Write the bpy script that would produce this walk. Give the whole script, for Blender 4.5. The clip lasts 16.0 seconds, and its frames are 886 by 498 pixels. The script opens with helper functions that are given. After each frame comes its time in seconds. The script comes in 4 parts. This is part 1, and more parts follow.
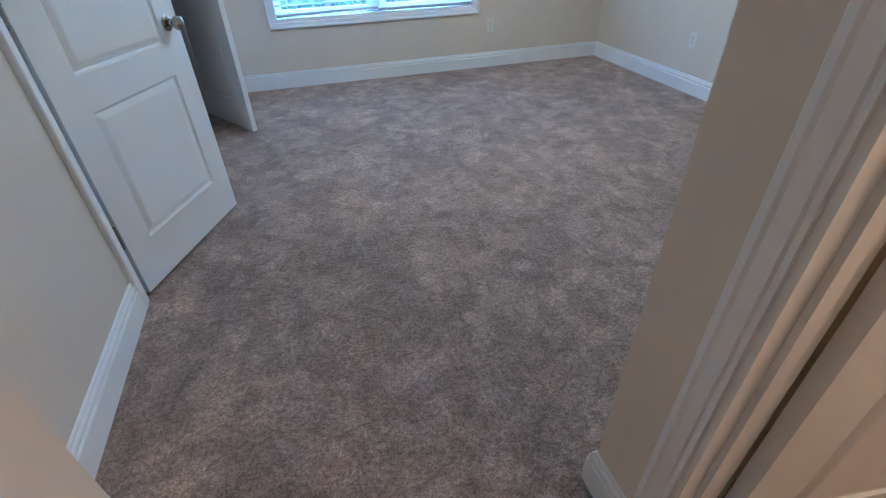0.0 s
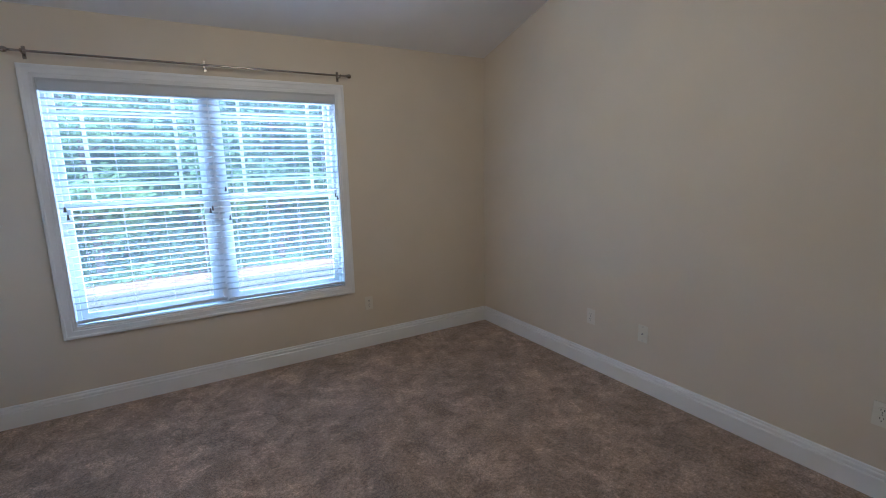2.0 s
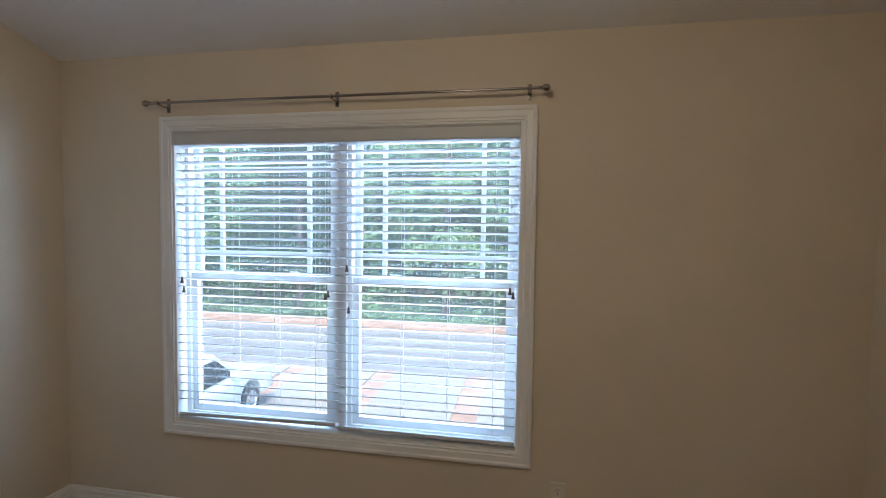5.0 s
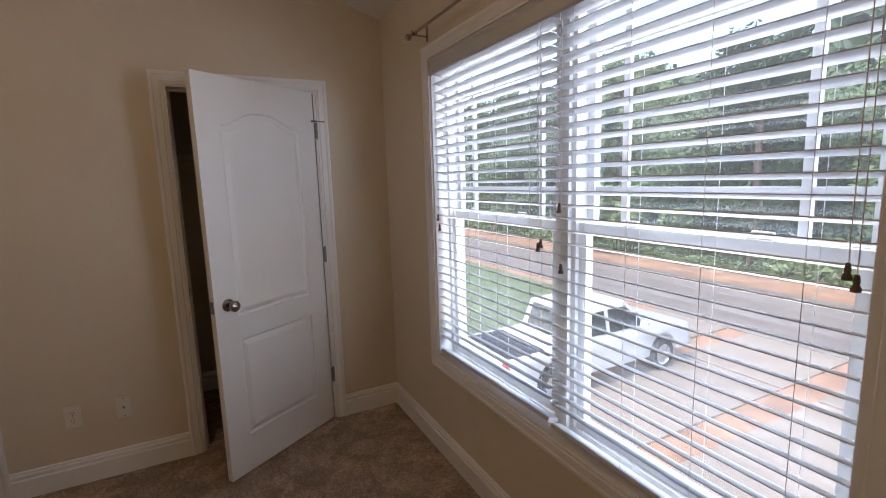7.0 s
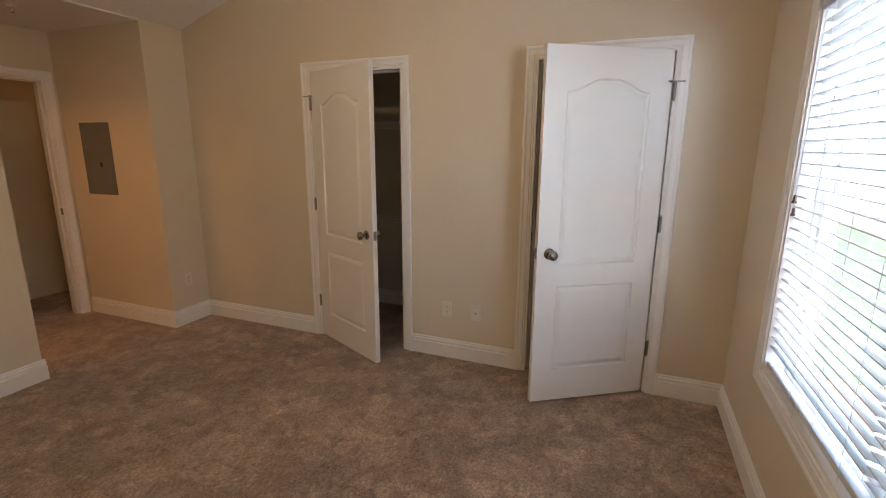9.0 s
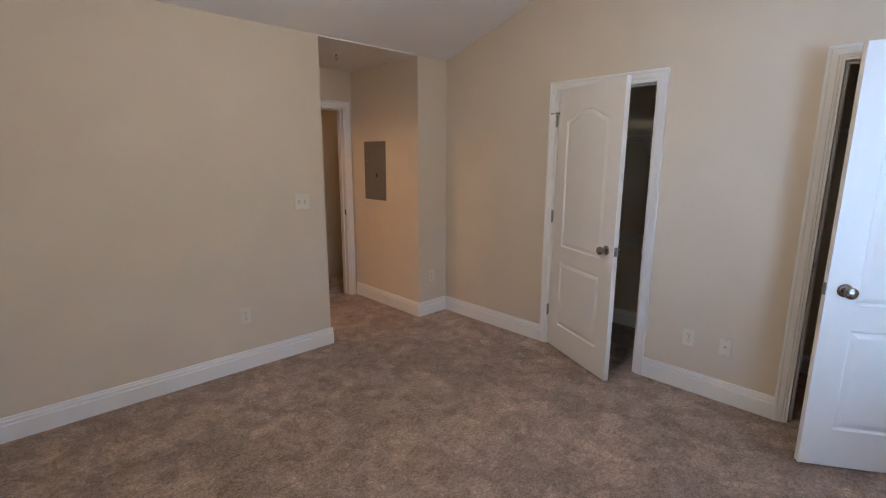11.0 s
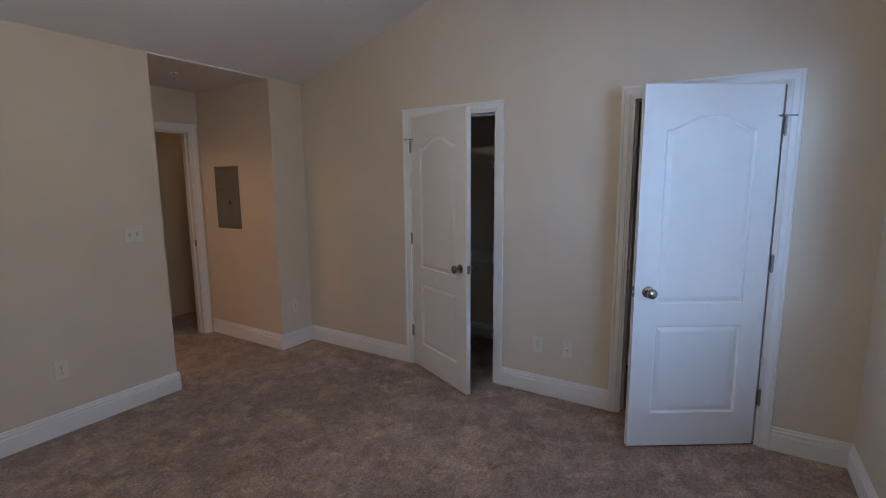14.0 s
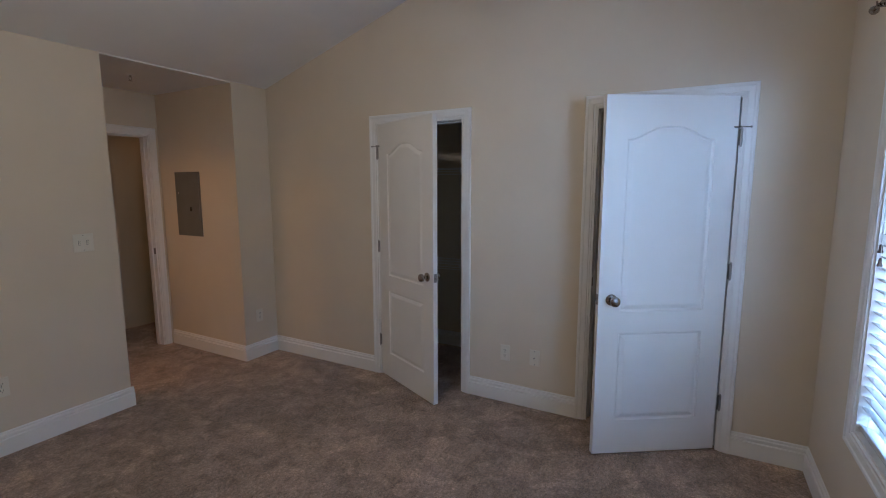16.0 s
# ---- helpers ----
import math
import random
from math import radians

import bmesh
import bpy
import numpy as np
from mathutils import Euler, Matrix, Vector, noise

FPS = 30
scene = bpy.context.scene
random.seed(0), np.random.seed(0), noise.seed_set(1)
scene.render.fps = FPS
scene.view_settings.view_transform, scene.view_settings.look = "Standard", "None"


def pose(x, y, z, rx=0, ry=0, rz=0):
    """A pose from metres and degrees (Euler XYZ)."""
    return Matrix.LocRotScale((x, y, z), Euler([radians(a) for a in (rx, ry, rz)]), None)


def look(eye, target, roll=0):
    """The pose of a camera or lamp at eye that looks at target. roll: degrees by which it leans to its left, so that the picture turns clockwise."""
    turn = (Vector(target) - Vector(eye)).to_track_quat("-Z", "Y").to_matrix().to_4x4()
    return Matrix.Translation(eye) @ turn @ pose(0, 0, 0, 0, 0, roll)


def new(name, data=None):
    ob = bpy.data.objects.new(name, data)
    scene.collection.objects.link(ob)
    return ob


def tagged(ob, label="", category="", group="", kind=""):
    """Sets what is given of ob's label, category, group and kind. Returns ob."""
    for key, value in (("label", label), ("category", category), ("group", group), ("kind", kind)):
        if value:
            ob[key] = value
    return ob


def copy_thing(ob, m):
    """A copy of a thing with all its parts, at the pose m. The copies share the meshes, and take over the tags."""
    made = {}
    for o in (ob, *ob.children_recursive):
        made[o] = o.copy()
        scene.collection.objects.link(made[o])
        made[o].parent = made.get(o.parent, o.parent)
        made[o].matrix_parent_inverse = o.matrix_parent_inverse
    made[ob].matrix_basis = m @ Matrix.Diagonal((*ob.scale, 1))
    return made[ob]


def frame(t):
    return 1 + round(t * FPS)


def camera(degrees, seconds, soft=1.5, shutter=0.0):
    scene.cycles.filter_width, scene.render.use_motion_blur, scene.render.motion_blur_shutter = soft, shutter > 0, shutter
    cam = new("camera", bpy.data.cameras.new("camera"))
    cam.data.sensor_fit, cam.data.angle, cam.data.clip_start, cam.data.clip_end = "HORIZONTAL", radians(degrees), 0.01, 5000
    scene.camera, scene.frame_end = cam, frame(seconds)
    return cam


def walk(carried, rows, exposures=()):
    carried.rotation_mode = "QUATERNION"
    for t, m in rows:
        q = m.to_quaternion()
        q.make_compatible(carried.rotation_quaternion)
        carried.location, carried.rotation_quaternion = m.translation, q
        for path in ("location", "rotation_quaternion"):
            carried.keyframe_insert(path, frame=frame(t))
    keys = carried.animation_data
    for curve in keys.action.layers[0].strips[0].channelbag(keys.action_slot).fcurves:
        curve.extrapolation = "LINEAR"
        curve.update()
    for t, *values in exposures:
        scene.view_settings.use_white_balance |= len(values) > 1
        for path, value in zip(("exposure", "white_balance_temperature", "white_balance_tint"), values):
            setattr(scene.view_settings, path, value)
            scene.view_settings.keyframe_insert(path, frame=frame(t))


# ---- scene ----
# ================= camera =================
cam = camera(87.5, 16.0, soft=1.05, shutter=0.0)
PATH = [
    (0, (0.782, -4.622, 1.269), (1.237, -3.064, 0.1), -1.6),
    (0.5, (0.781, -4.449, 1.349), (1.277, -2.792, 0.344), -0.5),
    (1, (0.907, -4.213, 1.408), (1.519, -2.483, 0.612), 0.5),
    (1.5, (1.083, -3.95, 1.488), (1.834, -2.196, 0.889), -0.0),
    (2, (1.27, -3.636, 1.541), (2.276, -1.945, 1.183), -1.3),
    (2.5, (1.532, -3.427, 1.638), (2.706, -1.809, 1.69), -1.7),
    (3, (1.845, -3.223, 1.755), (3.033, -1.659, 2.131), -2.5),
    (3.5, (2.115, -2.963, 1.755), (3.15, -1.354, 2.338), -2.9),
    (4, (2.41, -2.623, 1.66), (3.093, -0.789, 2.073), -2.8),
    (4.5, (2.452, -2.404, 1.628), (2.617, -0.411, 1.675), -0.0),
    (7, (2.856, -1.054, 1.515), (1.091, -0.163, 1.216), -1.8),
    (7.5, (2.851, -0.932, 1.531), (0.924, -0.515, 1.193), -0.8),
    (8, (2.852, -0.757, 1.529), (0.885, -0.743, 1.168), -0.9),
    (8.5, (2.849, -0.668, 1.51), (0.922, -1.031, 1.119), -0.1),
    (9, (2.966, -0.621, 1.52), (1.152, -1.344, 1.086), 0.3),
    (9.5, (3.073, -0.642, 1.53), (1.432, -1.692, 1.078), -0.2),
    (10, (3.154, -0.719, 1.54), (1.682, -1.989, 1.072), 0.1),
    (12.5, (3.214, -0.819, 1.53), (1.895, -2.286, 1.202), -0.1),
    (13, (3.175, -0.766, 1.54), (1.689, -2.067, 1.223), -0.3),
    (13.5, (3.124, -0.7, 1.542), (1.513, -1.843, 1.229), -0.4),
    (14, (3.098, -0.659, 1.545), (1.414, -1.697, 1.254), -0.4),
    (14.5, (3.077, -0.645, 1.534), (1.371, -1.647, 1.245), -0.6),
    (15, (3.055, -0.635, 1.539), (1.336, -1.614, 1.25), -0.6),
    (15.5, (3.047, -0.636, 1.542), (1.315, -1.597, 1.266), -0.4),
    (16, (3.038, -0.626, 1.555), (1.297, -1.573, 1.289), -0.1),
]
EXPOSURES = [
    (0.0, 4.85, 3650, 1), (0.5, 4.2, 3800, 4), (1.0, 3.95, 4150, 6), (1.5, 3.95, 4150, 6), (2.0, 3.75, 4400, 7), (3.0, 3.5, 4650, 9), (4.0, 3.4, 4450, 7), (4.5, 3.45, 4750, 6), (7.0, 2.95, 6300, 20), (8.0, 3.05, 6500, 20),
    (9.0, 3.95, 6300, 15), (10.0, 4.3, 5500, 13), (12.5, 4.35, 4400, 9), (14.5, 3.5, 4550, 10), (16.0, 3.65, 4600, 10),
]
walk(cam, [(t, look(eye, target, roll)) for t, eye, target, roll in PATH], EXPOSURES)

# ================= world and large lights =================
world = bpy.data.worlds.new("sky")
scene.world = world
world.use_nodes = True
wn = world.node_tree
sky = wn.nodes.new("ShaderNodeTexSky")
sky.sky_type = "NISHITA"
sky.sun_disc = False
sky.sun_elevation = radians(52)
sky.sun_rotation = radians(200)
wn.nodes["Background"].inputs[1].default_value = 0.075
wn.links.new(sky.outputs[0], wn.nodes["Background"].inputs[0])
sun = new("sun", bpy.data.lights.new("sun", "SUN"))
sun.data.energy, sun.data.angle, sun.data.color = 0.6, radians(10.0), (1.0, 0.95, 0.87)
sun.matrix_world = look((6, -14, 24), (0, 0, 0))

# skylight over the window head, standing in for the open sky above the trees
portal = new("window_skylight", bpy.data.lights.new("window_skylight", "AREA"))
portal.data.shape, portal.data.size, portal.data.size_y = "RECTANGLE", 2.6, 1.1
portal.data.energy, portal.data.color = 19.0, (0.74, 0.87, 1.0)
portal.matrix_world = look((1.59, 0.75, 2.78), (1.59, -0.6, 1.2))

# unseen fill lamp outside the window's east end, added to brighten the closet doors
side = new("window_side_fill", bpy.data.lights.new("window_side_fill", "AREA"))
side.data.shape, side.data.size, side.data.size_y = "RECTANGLE", 1.3, 1.8
side.data.energy, side.data.color = 13.0, (0.74, 0.87, 1.0)
side.matrix_world = look((3.75, 0.95, 1.75), (0.9, -0.5, 1.1))

# unseen lamp added below the sill, standing in for light off the pale driveway
bounce = new("window_bounce_fill", bpy.data.lights.new("window_bounce_fill", "AREA"))
bounce.data.shape, bounce.data.size, bounce.data.size_y = "RECTANGLE", 2.6, 0.8
bounce.data.energy, bounce.data.color = 30.0, (0.95, 0.95, 0.93)
bounce.matrix_world = look((1.59, 0.7, -0.6), (1.59, -0.9, 2.6))

FAN = (2.073, -1.905)


def bulb(name, place, watts, radius, color):
    ob = new(name, bpy.data.lights.new(name, "POINT"))
    ob.data.energy, ob.data.shadow_soft_size, ob.data.color = watts, radius, color
    ob.location = place
    return ob


WARM = (1.0, 0.72, 0.42)
BULB_WATTS = 0.85
BACK_WATTS = 1.7
HALL_WATTS = 0.10


# ================= materials =================
def material(name, color, rough=0.6, metal=0.0, vary=0.06, scale=8.0, bump=0.0, bump_scale=60.0, spec=0.5, per_object=0.0):
    m = bpy.data.materials.new(name)
    m.use_nodes = True
    n, l = m.node_tree.nodes, m.node_tree.links
    b = n["Principled BSDF"]
    b.inputs["Roughness"].default_value, b.inputs["Metallic"].default_value = rough, metal
    b.inputs["Specular IOR Level"].default_value = spec
    co = n.new("ShaderNodeTexCoord")
    big = n.new("ShaderNodeTexNoise")
    big.inputs["Scale"].default_value, big.inputs["Detail"].default_value = scale, 6
    l.new(co.outputs["Object"], big.inputs["Vector"])
    ramp = n.new("ShaderNodeMapRange")
    ramp.inputs[1].default_value, ramp.inputs[2].default_value = 0.3, 0.7
    ramp.inputs[3].default_value, ramp.inputs[4].default_value = 1 - vary, 1 + vary
    l.new(big.outputs["Fac"], ramp.inputs[0])
    mul = n.new("ShaderNodeVectorMath")
    mul.operation = "SCALE"
    mul.inputs[0].default_value = color
    l.new(ramp.outputs[0], mul.inputs["Scale"])
    out = mul.outputs[0]
    if per_object:
        info = n.new("ShaderNodeObjectInfo")
        r2 = n.new("ShaderNodeMapRange")
        r2.inputs[3].default_value, r2.inputs[4].default_value = 1 - per_object, 1 + per_object
        l.new(info.outputs["Random"], r2.inputs[0])
        m2 = n.new("ShaderNodeVectorMath")
        m2.operation = "SCALE"
        l.new(out, m2.inputs[0])
        l.new(r2.outputs[0], m2.inputs["Scale"])
        out = m2.outputs[0]
    l.new(out, b.inputs["Base Color"])
    if bump:
        fine = n.new("ShaderNodeTexNoise")
        fine.inputs["Scale"].default_value, fine.inputs["Detail"].default_value = bump_scale, 4
        l.new(co.outputs["Object"], fine.inputs["Vector"])
        bp = n.new("ShaderNodeBump")
        bp.inputs["Strength"].default_value, bp.inputs["Distance"].default_value = bump, 0.004
        l.new(fine.outputs["Fac"], bp.inputs["Height"])
        l.new(bp.outputs[0], b.inputs["Normal"])
    return m


def carpet_material():
    """Brown cut pile: tuft grain, nap brushed both ways in patches of a hand's width, and slow wear."""
    m = bpy.data.materials.new("brown_carpet")
    m.use_nodes = True
    n, l = m.node_tree.nodes, m.node_tree.links
    b = n["Principled BSDF"]
    b.inputs["Roughness"].default_value = 0.95
    b.inputs["Specular IOR Level"].default_value = 0.15
    b.inputs["Sheen Weight"].default_value = 0.25
    b.inputs["Sheen Roughness"].default_value = 0.5
    co = n.new("ShaderNodeTexCoord")

    def noise_at(scale, detail, rough=0.5, warp=0.0):
        t = n.new("ShaderNodeTexNoise")
        t.inputs["Scale"].default_value, t.inputs["Detail"].default_value = scale, detail
        t.inputs["Roughness"].default_value, t.inputs["Distortion"].default_value = rough, warp
        l.new(co.outputs["Object"], t.inputs["Vector"])
        return t.outputs["Fac"]

    def ranged(src, a, c, lo, hi):
        r = n.new("ShaderNodeMapRange")
        for k, v in enumerate((a, c, lo, hi)):
            r.inputs[k + 1].default_value = v
        l.new(src, r.inputs[0])
        return r.outputs[0]

    def times(a, c):
        r = n.new("ShaderNodeMath")
        r.operation = "MULTIPLY"
        l.new(a, r.inputs[0])
        l.new(c, r.inputs[1])
        return r.outputs[0]

    nap = times(ranged(noise_at(3.4, 9, 0.74, 0.6), 0.475, 0.54, 0.86, 1.11), ranged(noise_at(9.0, 7, 0.72, 0.3), 0.44, 0.56, 0.88, 1.12))
    # pile brushed the light way in scattered hand-sized patches, the dark way in others
    nap = times(nap, times(ranged(noise_at(4.6, 3, 0.5, 0.5), 0.575, 0.60, 1.0, 1.22), ranged(noise_at(6.1, 5, 0.6, 0.8), 0.41, 0.44, 0.80, 1.0)))
    slow = ranged(noise_at(1.1, 3), 0.3, 0.7, 0.88, 1.12)
    tuft = times(ranged(noise_at(60, 5, 0.75), 0.38, 0.62, 0.66, 1.34), ranged(noise_at(150, 4, 0.8), 0.34, 0.66, 0.5, 1.5))
    total = times(times(nap, slow), tuft)
    s = n.new("ShaderNodeVectorMath")
    s.operation = "SCALE"
    s.inputs[0].default_value = (0.358, 0.262, 0.197)
    l.new(total, s.inputs["Scale"])
    l.new(s.outputs[0], b.inputs["Base Color"])
    bp = n.new("ShaderNodeBump")
    bp.inputs["Strength"].default_value, bp.inputs["Distance"].default_value = 0.9, 0.010
    l.new(noise_at(80, 5, 0.8), bp.inputs["Height"])
    l.new(bp.outputs[0], b.inputs["Normal"])
    return m


def glass_material():
    m = bpy.data.materials.new("window_glass")
    m.use_nodes = True
    n, l = m.node_tree.nodes, m.node_tree.links
    n.remove(n["Principled BSDF"])
    clear, gloss, mix = n.new("ShaderNodeBsdfTransparent"), n.new("ShaderNodeBsdfGlossy"), n.new("ShaderNodeMixShader")
    clear.inputs[0].default_value = (0.93, 0.96, 0.95, 1)
    gloss.inputs["Roughness"].default_value = 0.02
    mix.inputs[0].default_value = 0.06
    l.new(clear.outputs[0], mix.inputs[1])
    l.new(gloss.outputs[0], mix.inputs[2])
    # pale translucent share mixed into the pane: imitated glare haze along with glass dirt
    glare_dust, veil, haze = n.new("ShaderNodeBsdfTranslucent"), n.new("ShaderNodeMixShader"), n.new("ShaderNodeTexNoise")
    glare_dust.inputs[0].default_value = (0.85, 0.86, 0.84, 1)
    haze.inputs["Scale"].default_value, haze.inputs["Detail"].default_value = 3.0, 5
    co, span = n.new("ShaderNodeTexCoord"), n.new("ShaderNodeMapRange")
    l.new(co.outputs["Object"], haze.inputs["Vector"])
    span.inputs[3].default_value, span.inputs[4].default_value = 0.010, 0.024
    l.new(haze.outputs["Fac"], span.inputs[0])
    l.new(span.outputs[0], veil.inputs[0])
    l.new(mix.outputs[0], veil.inputs[1])
    l.new(glare_dust.outputs[0], veil.inputs[2])
    l.new(veil.outputs[0], n["Material Output"].inputs[0])
    return m


def glow_glass(name, color, strength, alpha=1.0):
    """Frosted lamp glass lit from inside."""
    m = bpy.data.materials.new(name)
    m.use_nodes = True
    b = m.node_tree.nodes["Principled BSDF"]
    b.inputs["Base Color"].default_value = (0.22, 0.18, 0.12, 1)
    b.inputs["Roughness"].default_value = 0.4
    b.inputs["Emission Color"].default_value = (*color, 1)
    b.inputs["Emission Strength"].default_value = strength
    b.inputs["Alpha"].default_value = alpha
    return m


WALL = material("cream_wall_paint", (0.69, 0.617, 0.497), 0.75, vary=0.025, scale=2.5, bump=0.12, bump_scale=220, spec=0.3)
CEIL = material("white_ceiling_paint", (0.82, 0.81, 0.80), 0.9, vary=0.03, scale=2.0, bump=0.22, bump_scale=160, spec=0.2)
TRIM = material("white_trim_paint", (0.83, 0.83, 0.82), 0.38, vary=0.02, scale=5, bump=0.05, bump_scale=40)
DOOR = material("white_door_paint", (0.84, 0.84, 0.83), 0.42, vary=0.02, scale=3, bump=0.10, bump_scale=90)
CARPET = carpet_material()
NICKEL = material("satin_nickel", (0.34, 0.31, 0.28), 0.2, metal=1.0, vary=0.05, scale=40)
STEEL = material("dull_steel", (0.30, 0.29, 0.28), 0.4, metal=1.0, vary=0.1, scale=60)
BLACK = material("black_rubber", (0.02, 0.02, 0.02), 0.6)
PLATE = material("ivory_plate", (0.74, 0.70, 0.60), 0.4, vary=0.02)
SLOT = material("dark_slot", (0.03, 0.03, 0.03), 0.7)
VINYL = material("white_vinyl", (0.78, 0.80, 0.81), 0.35, vary=0.02, scale=6)
SLAT = material("white_blind_slat", (0.57, 0.58, 0.59), 0.45, vary=0.02, scale=9, per_object=0.02)
CORD = material("white_cord", (0.72, 0.72, 0.70), 0.8)
TASSEL = material("brown_tassel", (0.12, 0.09, 0.07), 0.5)
GREY_PANEL = material("grey_panel_paint", (0.17, 0.17, 0.165), 0.45, vary=0.06, scale=6, bump=0.05)
FAN_WHITE = material("antique_white_enamel", (0.62, 0.55, 0.45), 0.4, vary=0.06, scale=10)
RELIEF = material("glazed_relief", (0.30, 0.22, 0.14), 0.45, vary=0.2, scale=30)
BRONZE = material("rubbed_bronze_edge", (0.13, 0.085, 0.05), 0.45, vary=0.2, scale=30)
SHADE = glow_glass("frosted_shade_glass", (1.0, 0.62, 0.26), 0.10, 0.82)
BULB = glow_glass("lit_bulb", (1.0, 0.83, 0.55), 0.30)
GLASS = glass_material()
WIRE = material("white_coated_wire", (0.8, 0.8, 0.79), 0.45)
VENT_SHADE = material("vent_shade", (0.05, 0.05, 0.055), 0.8)


# ================= mesh helpers =================
def slab(bm, x0, x1, y0, y1, z0, z1):
    x0, x1, y0, y1, z0, z1 = min(x0, x1), max(x0, x1), min(y0, y1), max(y0, y1), min(z0, z1), max(z0, z1)
    v = [bm.verts.new(p) for p in ((x0, y0, z0), (x1, y0, z0), (x1, y1, z0), (x0, y1, z0), (x0, y0, z1), (x1, y0, z1), (x1, y1, z1), (x0, y1, z1))]
    for f in ((0, 3, 2, 1), (4, 5, 6, 7), (0, 1, 5, 4), (1, 2, 6, 5), (2, 3, 7, 6), (3, 0, 4, 7)):
        bm.faces.new([v[i] for i in f])
    return v


def box(x0, x1, y0, y1, z0, z1, bevel=0.0, segments=2):
    bm = bmesh.new()
    slab(bm, x0, x1, y0, y1, z0, z1)
    if bevel:
        bmesh.ops.bevel(bm, geom=bm.edges[:], offset=bevel, segments=segments, profile=0.5, affect="EDGES")
    return bm


def extrude(bm, outline, along, m=None):
    """A prism: a closed outline of 3D points pushed along a vector."""
    a = [bm.verts.new(p) for p in outline]
    c = [bm.verts.new(Vector(p) + Vector(along)) for p in outline]
    bm.faces.new(a)
    bm.faces.new(c[::-1])
    for i in range(len(a)):
        j = (i + 1) % len(a)
        bm.faces.new((a[j], a[i], c[i], c[j]))
    bmesh.ops.recalc_face_normals(bm, faces=bm.faces[:])


def lathe(bm, profile, steps=24, m=None):
    """Rounds turned about z from (radius, height) rows."""
    m = m or Matrix()
    rings = []
    for r, z in profile:
        if r < 1e-5:
            rings.append([bm.verts.new(m @ Vector((0, 0, z)))])
        else:
            rings.append([bm.verts.new(m @ Vector((r * math.cos(2 * math.pi * k / steps), r * math.sin(2 * math.pi * k / steps), z))) for k in range(steps)])
    for a, c in zip(rings, rings[1:]):
        for k in range(steps):
            j = (k + 1) % steps
            q = [a[k % len(a)], a[j % len(a)], c[j % len(c)], c[k % len(c)]]
            q = [v for i, v in enumerate(q) if v not in q[:i]]
            if len(q) > 2:
                bm.faces.new(q)
    bmesh.ops.recalc_face_normals(bm, faces=bm.faces[:])


def rod(bm, a, c, r, steps=8):
    a, c = Vector(a), Vector(c)
    m = Matrix.Translation(a) @ (c - a).to_track_quat("Z", "Y").to_matrix().to_4x4()
    h = (c - a).length
    lathe(bm, [(0, 0), (r, 0), (r, h), (0, h)], steps, m)


def tube(bm, points, r, steps=8):
    for a, c in zip(points, points[1:]):
        rod(bm, a, c, r, steps)


def finish(name, bm, mat, smooth=False):
    me = bpy.data.meshes.new(name)
    bm.to_mesh(me)
    bm.free()
    me.materials.append(mat)
    if smooth:
        me.shade_smooth()
        me.set_sharp_from_angle(angle=radians(40))
    return me


def part(name, bm, mat, parent, label="", smooth=False):
    ob = new(name, finish(name, bm, mat, smooth))
    ob.parent = parent
    return tagged(ob, label)


def structure(name, bm, mat, label, category, smooth=False):
    return tagged(new(name, finish(name, bm, mat, smooth)), label, category, kind="structure")


def base(name, m, label, category, group="", kind=""):
    ob = new(name)
    ob.empty_display_size = 0.1
    ob.matrix_world = m
    return tagged(ob, label, category, group, kind)


# ================= the room =================
EAST, SOUTH = 3.91, -4.10          # inner faces; the window wall is y = 0, the closet wall x = 0
LOW_N, RIDGE_Y, RIDGE_Z, LOW_S = 2.49, -2.0, 3.09, 2.43
VX0, VX1, VY = 0.36, 1.335, -5.19   # lobby: two side walls and back wall
VZ = 2.42
HALL_Y = -6.08                       # far wall of the hall past the lobby
TH = 0.12
DOORS = {"a": (-2.87, -2.11), "b": (-1.20, -0.425)}
DH = 2.045
WX0, WX1, WZ0, WZ1 = 0.685, 2.492, 0.56, 2.105

# floor
bm = bmesh.new()
slab(bm, -1.4, EAST + TH, HALL_Y - TH, 0.0, -0.15, 0.0)
structure("floor", bm, CARPET, "brown cut-pile carpet with brushed nap marks", "floor")

# closet wall with two door openings and a gable top
bm = bmesh.new()
a0, a1 = DOORS["a"]
b0, b1 = DOORS["b"]
for y0, y1, z0 in ((SOUTH, a0, 0), (a0, a1, DH), (a1, b0, 0), (b0, b1, DH), (b1, 0.0, 0)):
    slab(bm, -TH, 0, y0, y1, z0, LOW_S)
extrude(bm, [(-TH, SOUTH, LOW_S), (-TH, 0, LOW_S), (-TH, 0, LOW_N), (-TH, RIDGE_Y, RIDGE_Z), (-TH, SOUTH, LOW_S + 0.0005)], (TH, 0, 0))
structure("wall_west", bm, WALL, "cream painted wall with two closet doorways", "wall")
# east wall
bm = bmesh.new()
extrude(bm, [(EAST, SOUTH - TH, 0), (EAST, TH, 0), (EAST, TH, LOW_N), (EAST, RIDGE_Y, RIDGE_Z), (EAST, SOUTH - TH, LOW_S)], (TH, 0, 0))
structure("wall_east", bm, WALL, "plain cream painted gable wall", "wall")
# window wall
bm = bmesh.new()
slab(bm, -TH, WX0, 0, 0.16, 0, LOW_N + 0.02)
slab(bm, WX1, EAST, 0, 0.16, 0, LOW_N + 0.02)
slab(bm, WX0, WX1, 0, 0.16, 0, WZ0)
slab(bm, WX0, WX1, 0, 0.16, WZ1, LOW_N + 0.02)
